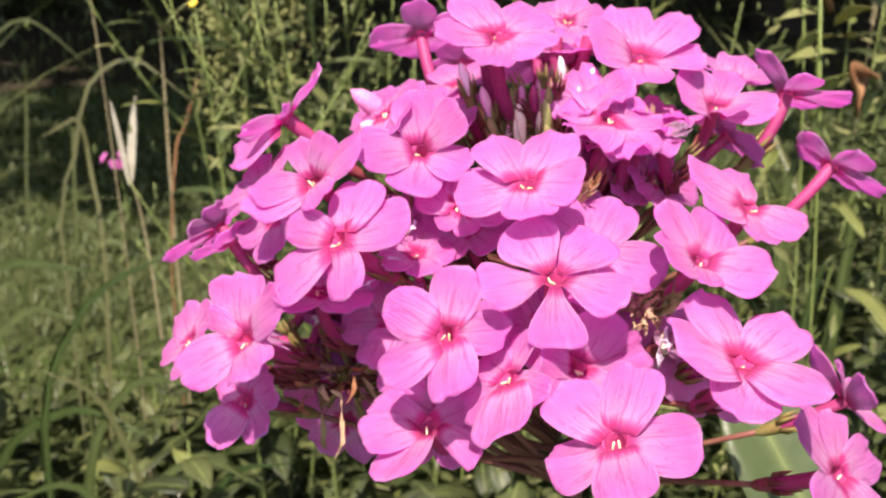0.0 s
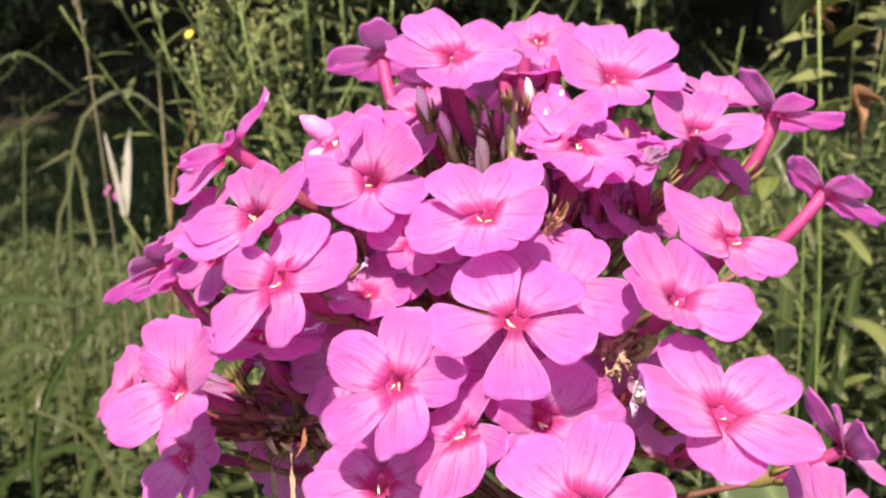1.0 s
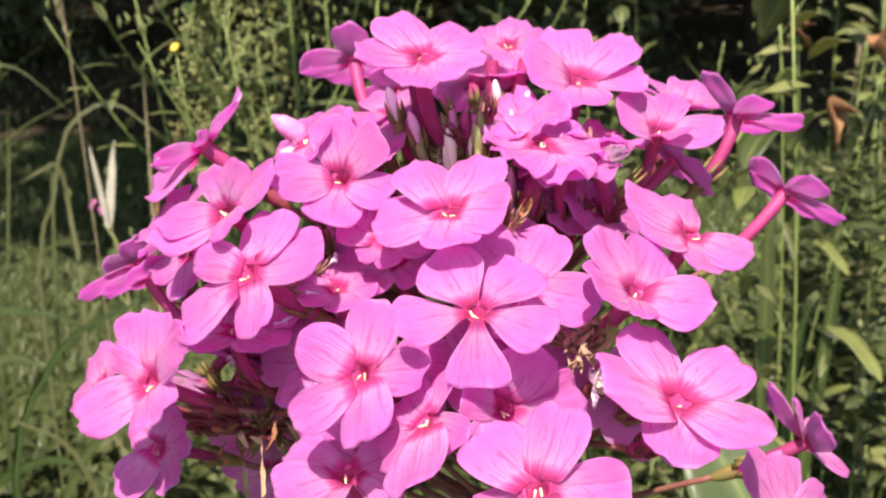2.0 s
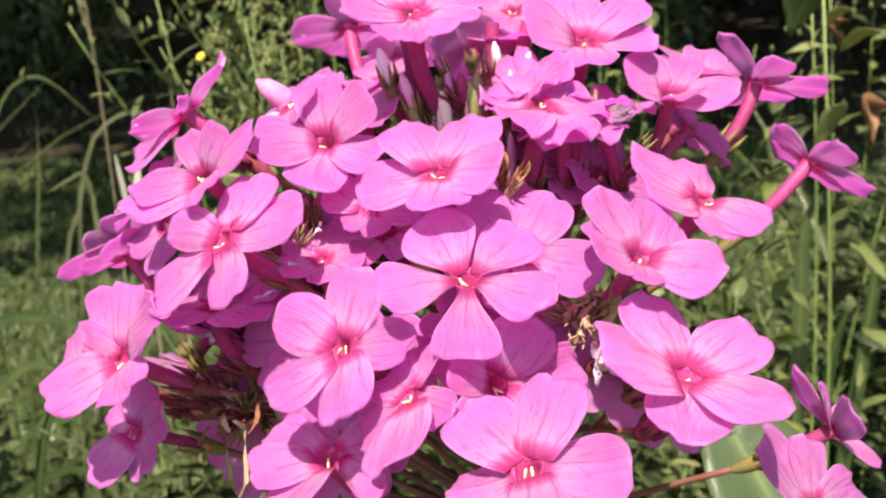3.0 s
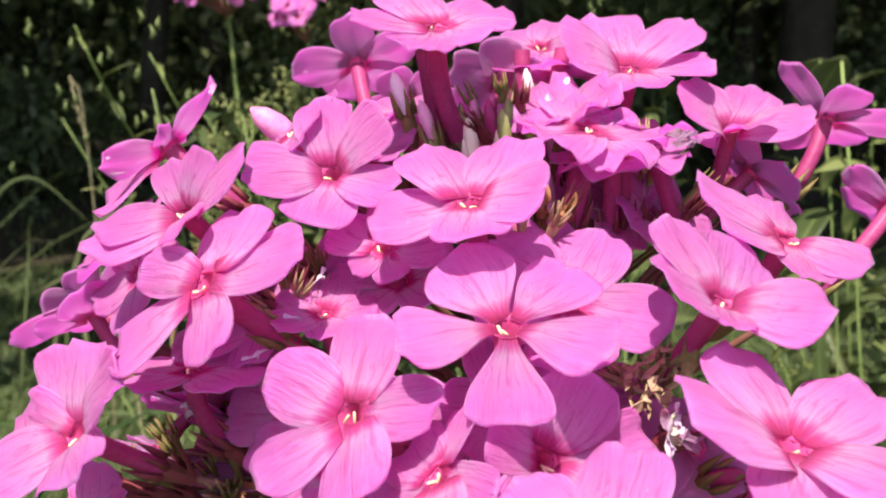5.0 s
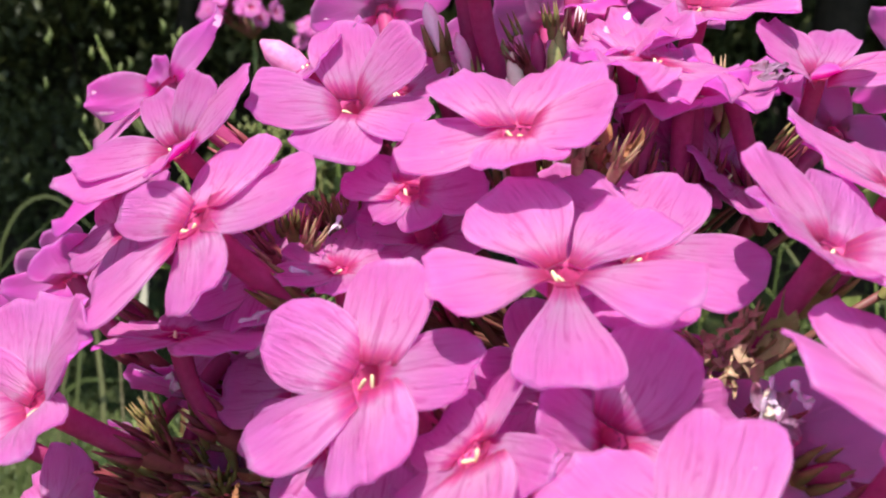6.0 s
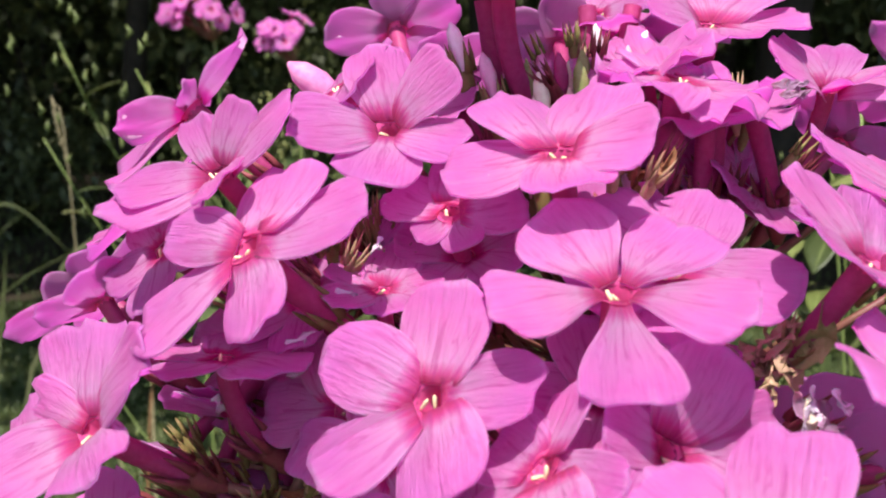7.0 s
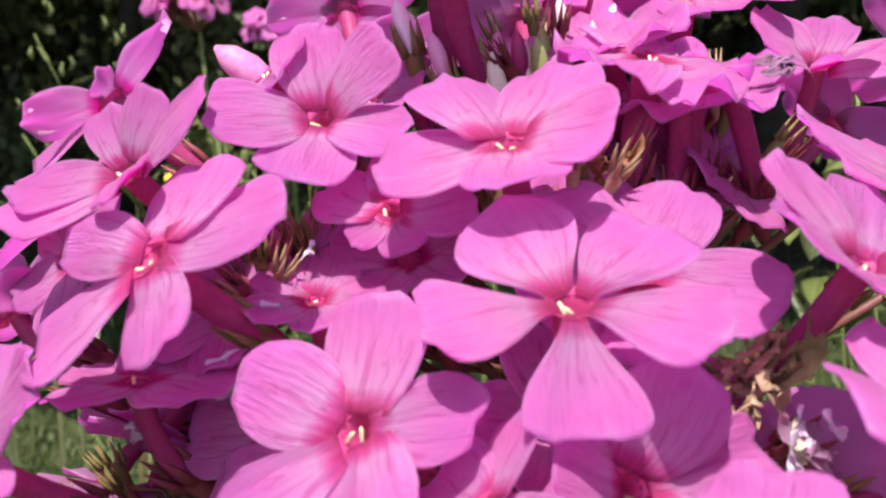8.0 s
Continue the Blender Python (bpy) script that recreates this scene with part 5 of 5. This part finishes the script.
for i in range(58):
    x, y = R3.uniform(-0.55, 0.72), R3.uniform(0.60, 1.60)
    if x < -0.05 and y > 1.15:
        y -= 0.45
    if i < 3:
        set_at(LOW[i], x, y, R3.uniform(0, 6))
    else:
        again(LOW[i % 3], x, y, R3.uniform(0, 6), R3.uniform(0.55, 0.9) if x < 0 else R3.uniform(0.8, 1.4))
for i in range(18):
    x, y = R3.uniform(-0.50, -0.16), R3.uniform(0.68, 1.0)
    again(LOW[i % 3], x, y, R3.uniform(0, 6), R3.uniform(0.85, 1.25))
TUFTS = [grass_tuft(15, 0.80, 51, GRASS, "tall tuft of arching green grass blades", 0.011, 1.2, 1),
         grass_tuft(12, 0.68, 52, GRASS, "tall tuft of arching green grass blades", 0.010, 1.1),
         grass_tuft(8, 0.66, 53, STRAW, "dry straw-coloured grass stalks", 0.005, 0.3, 2)]
places = [(-0.95, 1.45), (0.45, 1.05), (0.60, 1.30), (0.50, 0.92), (0.12, 1.2)]
for i, (x, y) in enumerate(places):
    if i < 3:
        set_at(TUFTS[i], x, y, R3.uniform(0, 6))
    else:
        again(TUFTS[i % 3], x, y, R3.uniform(0, 6), R3.uniform(0.85, 1.1))


def rough_sward(count):
    """Rank grass and small leaves between the weeds."""
    x, y = uneven_patch(count, -1.0, 1.0, 0.5, 1.5)
    pos = np.stack([x, y, ground_height(x, y)], 1)
    a, tilt = rng.uniform(0, 2 * np.pi, count), rng.uniform(0.1, 1.0, count)
    way = np.stack([np.cos(a) * tilt, np.sin(a) * tilt, np.ones(count)], 1)
    side = np.stack([-np.sin(a), np.cos(a), np.zeros(count)], 1)
    me = scatter("rough_grass", pos, way, side, rng.uniform(0.08, 0.30, count), rng.uniform(0.003, 0.008, count), GRASS, 0.45)
    tagged(new("rough_grass", me), "rank unmown grass between the weeds", "grass", kind="stuff")
    n = 2600
    x, y = uneven_patch(n, -0.95, -0.08, 0.62, 1.55)
    pos = np.stack([x, y, ground_height(x, y)], 1)
    a, tilt = rng.uniform(0, 2 * np.pi, n), rng.uniform(0.4, 1.9, n)
    way = np.stack([np.cos(a) * tilt, np.sin(a) * tilt, np.ones(n)], 1)
    side = np.stack([-np.sin(a), np.cos(a), np.zeros(n)], 1)
    me = scatter("long_grass", pos, way, side, rng.uniform(0.15, 0.40, n), rng.uniform(0.006, 0.013, n), LUSH, 0.55)
    tagged(new("long_grass", me), "long lush green grass at the lawn edge", "grass", kind="stuff")
    n = count // 2
    x, y = uneven_patch(n, -1.0, 1.0, 0.55, 1.4)
    pos = np.stack([x, y, ground_height(x, y) + rng.uniform(0.01, 0.26, n)], 1)
    a = rng.uniform(0, 2 * np.pi, n)
    way = np.stack([np.cos(a), np.sin(a), rng.uniform(-0.3, 0.6, n)], 1)
    side = np.stack([-np.sin(a), np.cos(a), rng.uniform(-0.3, 0.3, n)], 1)
    size = rng.uniform(0.018, 0.05, n)
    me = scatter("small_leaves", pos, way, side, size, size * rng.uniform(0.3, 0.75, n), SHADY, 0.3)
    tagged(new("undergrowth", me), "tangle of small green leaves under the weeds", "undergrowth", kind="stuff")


rough_sward(16000)

# ---- phloxes further back ----


def small_phlox(x, y, top, count, spread, seed, label):
    """Another phlox seen beyond the first: fewer, smaller-looking flowers on one head."""
    r = random.Random(seed)
    base = Vector((x, y, 0))
    plant = phlox_plant(label, base, (x + 0.01, y, top - 0.03), STEM)
    for i in range(count):
        d = Vector((r.gauss(0, 0.8), r.gauss(0, 0.6) - 0.7, abs(r.gauss(0, 0.8)) + 0.1)).normalized()
        c = Vector((x, y, top - 0.035)) + Vector((d.x * spread, d.y * spread, d.z * spread * 1.1)) * r.uniform(0.7, 1.1)
        flower(plant, c, d, 0.0115, even(r.uniform(0, 72), 0.15, seed=seed + i), 0.014, 1.0, None, (x + 0.01, y, top - 0.05), 5, 4)
    for k in range(4):
        for s in (0, 1):
            a = k * 1.57 + s * math.pi
            put("leaf", LEAVES["phlox"], plant, Matrix.Translation((0.005, 0.003, top - 0.16 - 0.09 * k)) @ Euler((0.35, 0, a)).to_matrix().to_4x4())
    return plant


small_phlox(-0.245, 1.10, 1.000, 19, 0.046, 61, "pink phlox head behind, among tall weeds")
small_phlox(-0.165, 1.12, 0.972, 13, 0.037, 62, "smaller pink phlox head behind, among tall weeds")
small_phlox(-0.80, 2.25, 0.30, 6, 0.035, 63, "low pink phlox standing in the lawn edge")

# leaves of the main phlox, in opposite pairs down its stem
for k in range(6):
    for s in (0, 1):
        a = k * 1.57 + s * math.pi + 0.9
        put("leaf", LEAVES["phlox"], phlox, Matrix.Translation((0.004, 0.003, 0.690 - 0.075 * k)) @ Euler((0.1, 0, a)).to_matrix().to_4x4())
put("leaf", LEAVES["phlox"], phlox, Matrix.Translation((0.004, 0.003, 0.690)) @ Euler((1.05, 0.3, -1.13)).to_matrix().to_4x4() @ Matrix.Scale(1.35, 4))

v_leaf = leaf_piece(0.075, 0.034, 0.25, 0.22, 10, 6, 0.04, 0.4, tip=0.8)
build("leaf", v_leaf[0], v_leaf[1], LEAF, phlox, Matrix.Translation(Vector((0.086, 0.252, 0.808)) - PLANT) @ Euler((-0.75, 0.25, 3.55)).to_matrix().to_4x4(), v_leaf[2])


# ---- single plants and pieces that stand out behind the head ----
def ribbon(points, width, twist=0.0):
    """A grass blade along points: keeled ribbon that narrows to its tip."""
    top, maps = [], []
    n = len(points)
    for i, p in enumerate(points):
        s = i / (n - 1)
        d = (points[min(i + 1, n - 1)] - points[max(i - 1, 0)]).normalized()
        side = d.cross(Vector((math.sin(twist * s), -1.0, 0.25 * math.cos(twist * s)))).normalized()
        w = 0.5 * width * min(1.0, 0.5 + 2.5 * s) * (1 - s ** 4) + 0.0002
        up = side.cross(d)
        for v in (-1, 0, 1):
            top.append(p + side * (w * v) + up * (abs(v) * w * 0.3))
            maps.append((s, v * 0.7, 0.4))
    return shell(top, maps, n - 1, 2, 0.0004)


def smooth_line(ctrl, n=14):
    """Points on a smooth line through the control points."""
    ctrl = [Vector(c) for c in ctrl]
    ext = [ctrl[0] * 2 - ctrl[1]] + ctrl + [ctrl[-1] * 2 - ctrl[-2]]
    out = []
    for i in range(n):
        t = i / (n - 1) * (len(ctrl) - 1)
        k = min(int(t), len(ctrl) - 2)
        f = t - k
        a, b, c, d = ext[k:k + 4]
        out.append(0.5 * ((2 * b) + (c - a) * f + (2 * a - 5 * b + 4 * c - d) * f * f + (3 * b - a - 3 * c + d) * f ** 3))
    return out


def reed(label, blades):
    """A grass plant given by its blades: control points, width, material."""
    thing = new("grass_plant")
    base = Vector(blades[0][0][0])
    thing.location = base
    for ctrl, width, material in blades:
        v, f, maps = ribbon(smooth_line([Vector(c) - base for c in ctrl]), width * 0.48)
        build("blade", v, f, material, thing, None, maps)
    return tagged(thing, label, "grass", "single grass plants")


reed("tall grass with one long arching green blade", [
    (((-0.42, 0.95, 0.0), (-0.403, 0.95, 0.567), (-0.379, 0.95, 0.654), (-0.357, 0.95, 0.731), (-0.330, 0.95, 0.760), (-0.302, 0.95, 0.767), (-0.278, 0.95, 0.750), (-0.248, 0.95, 0.722)), 0.008, GRASS),
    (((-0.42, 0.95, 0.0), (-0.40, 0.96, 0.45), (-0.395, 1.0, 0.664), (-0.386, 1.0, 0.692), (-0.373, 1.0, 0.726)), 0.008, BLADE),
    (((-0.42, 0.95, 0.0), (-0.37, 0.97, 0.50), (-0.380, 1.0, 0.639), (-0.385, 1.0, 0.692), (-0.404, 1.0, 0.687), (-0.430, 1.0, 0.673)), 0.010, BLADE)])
reed("dry pale upright grass blades", [
    (((-0.30, 0.95, 0.0), (-0.308, 0.95, 0.40), (-0.310, 0.95, 0.514), (-0.315, 0.95, 0.605), (-0.323, 0.95, 0.650)), 0.005, STRAW),
    (((-0.323, 0.95, 0.638), (-0.327, 0.95, 0.684), (-0.332, 0.95, 0.727)), 0.011, DRY_BLADE),
    (((-0.323, 0.952, 0.638), (-0.315, 0.952, 0.687), (-0.307, 0.952, 0.730)), 0.018, DRY_BLADE)])
reed("thin dry grass stalks with reddish tips", [
    (((-0.35, 1.15, 0.0), (-0.345, 1.12, 0.40), (-0.317, 1.1, 0.618), (-0.300, 1.1, 0.663), (-0.281, 1.1, 0.718)), 0.006, DEAD),
    (((-0.35, 1.15, 0.0), (-0.352, 1.18, 0.45), (-0.350, 1.2, 0.666), (-0.346, 1.2, 0.770)), 0.006, STRAW)])
reed("arching green grass at the lawn edge", [
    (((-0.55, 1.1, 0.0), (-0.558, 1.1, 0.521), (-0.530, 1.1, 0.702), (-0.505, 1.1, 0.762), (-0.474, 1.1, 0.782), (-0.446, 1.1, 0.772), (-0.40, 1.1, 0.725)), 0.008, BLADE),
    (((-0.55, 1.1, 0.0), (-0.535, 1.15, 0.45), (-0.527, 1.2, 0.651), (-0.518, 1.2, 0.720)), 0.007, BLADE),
    (((-0.55, 1.1, 0.0), (-0.52, 1.08, 0.42), (-0.44, 1.05, 0.575), (-0.36, 1.02, 0.60)), 0.012, LUSH)])
reed("lush grass with broad blades leaning over the lawn", [
    (((-0.34, 0.72, 0.0), (-0.32, 0.72, 0.40), (-0.27, 0.72, 0.53), (-0.20, 0.71, 0.54)), 0.018, LUSH),
    (((-0.34, 0.72, 0.0), (-0.35, 0.72, 0.45), (-0.30, 0.73, 0.60), (-0.22, 0.74, 0.65)), 0.015, LUSH),
    (((-0.34, 0.72, 0.0), (-0.30, 0.70, 0.35), (-0.22, 0.70, 0.47), (-0.15, 0.69, 0.45)), 0.017, LUSH)])
reed("lush grass with broad blades leaning over the lawn", [
    (((-0.52, 0.84, 0.0), (-0.50, 0.83, 0.45), (-0.42, 0.82, 0.595), (-0.31, 0.81, 0.600)), 0.024, LUSH),
    (((-0.52, 0.84, 0.0), (-0.48, 0.83, 0.42), (-0.40, 0.82, 0.55), (-0.33, 0.80, 0.555)), 0.022, LUSH),
    (((-0.52, 0.84, 0.0), (-0.53, 0.83, 0.50), (-0.49, 0.82, 0.66), (-0.42, 0.81, 0.70)), 0.014, LUSH),
    (((-0.52, 0.84, 0.0), (-0.46, 0.82, 0.35), (-0.36, 0.80, 0.46), (-0.27, 0.78, 0.44)), 0.020, LUSH)])
reed("lush grass with broad blades leaning over the lawn", [
    (((-0.24, 0.70, 0.0), (-0.25, 0.70, 0.30), (-0.31, 0.70, 0.44), (-0.38, 0.70, 0.43)), 0.018, LUSH),
    (((-0.24, 0.70, 0.0), (-0.23, 0.70, 0.32), (-0.19, 0.70, 0.45), (-0.13, 0.70, 0.47)), 0.016, LUSH),
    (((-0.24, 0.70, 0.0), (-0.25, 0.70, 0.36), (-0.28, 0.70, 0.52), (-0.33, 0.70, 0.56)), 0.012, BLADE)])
reed("broad strap-leaved grass with wavy upright leaves", [
    (((0.295, 0.75, 0.0), (0.290, 0.75, 0.45), (0.283, 0.75, 0.641), (0.279, 0.75, 0.693), (0.287, 0.75, 0.735)), 0.028, LUSH),
    (((0.295, 0.75, 0.0), (0.33, 0.76, 0.40), (0.352, 0.78, 0.62), (0.348, 0.78, 0.68)), 0.028, LUSH),
    (((0.295, 0.75, 0.0), (0.31, 0.75, 0.40), (0.312, 0.75, 0.58), (0.322, 0.75, 0.64)), 0.022, LUSH)])


def foxtail(base, neck, tip, label):
    """A grass stalk with one bristly straw-coloured spike."""
    thing = new("foxtail_grass")
    base, neck, tip = Vector(base), Vector(neck), Vector(tip)
    thing.location = base
    v, f = tube(smooth_line(((0, 0, -0.02), (neck - base) * 0.5 + Vector((0.01, 0, 0)), neck - base, tip - base), 12), [0.0013 - 0.00006 * i for i in range(12)], 6)
    build("stalk", v, f, STRAW, thing)
    r = random.Random(int(abs(base.x) * 1000))
    w = (tip - neck)
    pieces = []
    for k in range(150):
        q = neck - base + w * (k / 150)
        g = (w.normalized() + Vector((r.gauss(0, 0.4), r.gauss(0, 0.4), r.gauss(0, 0.1)))).normalized()
        fat = math.sin(math.pi * min(1.0, 0.1 + 0.9 * k / 150)) * 0.6 + 0.4
        pieces.append(tube([q, q + g * 0.002 * fat, q + g * 0.005 * fat], [0.0004, 0.0008 * fat, 0.0001], 4))
    v, f, _ = join(pieces)
    tagged(build("spike", v, f, STRAW, thing), "bristly straw-coloured seed spike", kind="stuff")
    return tagged(thing, label, "grass", "foxtail grasses")


foxtail((-0.34, 0.90, 0.0), (-0.320, 0.90, 0.835), (-0.330, 0.90, 0.895), "foxtail grass with a straw-coloured seed spike")


def yellow_flower(x, y, z):
    thing = new("yellow_wildflower")
    thing.location = (x, y, 0)
    v, f = tube(bend((0, 0, -0.02), (0, 0, z), (0.02, 0, 0), 12), [0.0022 - 0.0001 * i for i in range(12)], 7)
    build("stem", v, f, STEM, thing)
    pv, pf, maps = petal_piece(0.0055, 0.47, 0.47, 0.62, 0.35, 0.0, 0.0, 5)
    me = shared("petal", (pv, pf, maps), YELLOW)
    for i in range(5):
        put("petal", me, thing, axes((-0.3, -0.6, 0.7), (0, 0, z)) @ Matrix.Rotation(i * 1.2566, 4, "Z"))
    for i in range(12):
        put("leaf", LEAVES["lance"], thing, Matrix.Translation((0.012 * math.sin(i), 0, z - 0.08 - 0.035 * i)) @ Euler((0.7, 0, i * 2.4)).to_matrix().to_4x4() @ Matrix.Scale(0.5 + 0.04 * i, 4))
    return tagged(thing, "slender weed with one small yellow flower on top", "wildflower")


yellow_flower(-0.272, 1.08, 0.803)


def panicle_weed(x, y, top, spread, seed):
    """A tall weed whose branched head is crowded with small pale buds, with narrow leaves below."""
    r = random.Random(seed)
    thing = new("budding_weed")
    thing.location = (x, y, 0)
    v, f = tube(bend((0, 0, -0.02), (0.01, 0, top), (r.uniform(-0.03, 0.03), 0.01, 0), 14), [0.0026 - 0.00012 * i for i in range(14)], 7)
    build("stem", v, f, STEM, thing)
    for k in range(15):
        h = top - 0.004 - 0.011 * k
        a = 2.4 * k + r.uniform(-0.3, 0.3)
        reach = spread * (0.35 + 0.65 * min(1.0, k / 6)) * r.uniform(0.7, 1.15)
        end = Vector((reach * math.cos(a), reach * math.sin(a), h + 0.03 * r.uniform(0.4, 1.2)))
        pts = bend((0.01 * h / top, 0, h - 0.02), end, (0, 0, -0.008), 7)
        v, f = tube(pts, [0.0011, 0.001, 0.0009, 0.0008, 0.0007, 0.0006, 0.0005], 5)
        branch = build("branch", v, f, STEM, thing)
        grains = []
        for _ in range(30):
            p = pts[2].lerp(pts[-1], r.random()) + Vector((r.gauss(0, 0.005), r.gauss(0, 0.005), r.gauss(0.003, 0.005)))
            w = Vector((r.gauss(0, 0.5), r.gauss(0, 0.5), 1)).normalized()
            grains.append(tube([p, p + w * 0.0025, p + w * 0.0052, p + w * 0.007], [0.0006, 0.0017, 0.0014, 0.0003], 6))
        v, f, _ = join(grains)
        tagged(build("inflorescence", v, f, BUD_GREEN, branch), "pale yellow-green buds", kind="stuff")
        put("leaf", LEAVES["lance_pale" if k % 2 else "lance"], branch, Matrix.Translation(pts[3]) @ Euler((r.uniform(0.2, 0.8), 0, a - 1.57 + r.uniform(-0.6, 0.6))).to_matrix().to_4x4() @ Matrix.Scale(r.uniform(0.5, 0.8), 4))
    for i in range(20):
        put("leaf", LEAVES["lance_pale" if i % 3 == 0 else "lance"], thing, Matrix.Translation((0.008, 0, top - 0.14 - 0.025 * i)) @ Euler((r.uniform(0.3, 0.9), 0, i * 2.4)).to_matrix().to_4x4() @ Matrix.Scale(r.uniform(0.9, 1.4), 4))
    return tagged(thing, "tall weed with a branched head of pale yellow-green buds", "weed", "budding weeds")


panicle_weed(-0.224, 1.10, 0.850, 0.055, 1)
panicle_weed(-0.178, 1.16, 0.880, 0.045, 2)
panicle_weed(-0.262, 1.12, 0.800, 0.035, 3)


def dead_leaf(place, way, length, width, seed, label):
    """A curled, withered leaf that hangs from a weed."""
    r = random.Random(seed)
    top, maps = [], []
    for i in range(11):
        s = i / 10
        ang = 3.6 * s
        w = 0.5 * width * math.sin(math.pi * min(1, s * 0.94 + 0.04)) ** 0.7
        for j in range(5):
            v = j / 2 - 1
            top.append(Vector((w * v * math.cos(v * 0.9), length * 0.30 * math.sin(ang) + 0.004 * math.sin(7 * s + v), -length * 0.62 * s + 0.2 * length * (1 - math.cos(ang)) * 0.5 + w * abs(v) * 0.9 + r.uniform(-0.001, 0.001))))
            maps.append((s, v, 0.3))
    v, f, _ = shell(top, maps, 10, 4, 0.0005)
    return tagged(build("dead_leaf", v, f, DEAD, None, Matrix.Translation(place) @ Euler(way).to_matrix().to_4x4()), label, "leaf", "withered leaves")


dead_leaf((0.272, 0.60, 0.822), (0.3, 0.5, 0.4), 0.060, 0.020, 1, "curled brown withered leaf hanging on a weed")
dead_leaf((0.276, 0.70, 0.865), (0.2, -0.4, 1.4), 0.045, 0.016, 2, "curled brown withered leaf hanging on a weed")
dead_leaf((0.352, 0.75, 0.850), (0.1, 0.3, 2.2), 0.060, 0.022, 3, "curled brown withered leaf hanging on a weed")


def vine_weed(x, y, z, label):
    """A climbing weed with broad pale leaves on short stalks near its top."""
    thing = new("climbing_weed")
    thing.location = (x, y, 0)
    pts = bend((0, 0, -0.02), (-0.01, 0.02, z + 0.06), (0.03, 0.0, 0), 12)
    v, f = tube(pts, [0.0008] * 12, 6)
    build("stem", v, f, STEM, thing)
    r = random.Random(9)
    for i in range(26):
        p = pts[-1].lerp(pts[3], i / 26) + Vector((r.uniform(-0.025, 0.03), r.uniform(-0.02, 0.03), 0))
        put("leaf", LEAVES["broad_pale" if i % 3 else "broad"], thing, Matrix.Translation(p) @ Euler((r.uniform(-0.9, 0.4), r.uniform(-0.3, 0.3), r.uniform(0, 6.28))).to_matrix().to_4x4() @ Matrix.Scale(r.uniform(0.45, 0.85), 4))
    put("leaf", LEAVES["broad_pale"], thing, Matrix.Translation((0.0, 0.0, z)) @ Euler((-0.9, 0.1, 0.3)).to_matrix().to_4x4() @ Matrix.Scale(0.55, 4))
    return tagged(thing, label, "weed")


vine_weed(0.205, 0.50, 0.845, "climbing weed with broad pale green leaves")
vine_weed(0.252, 0.66, 0.842, "climbing weed with broad pale green leaves")
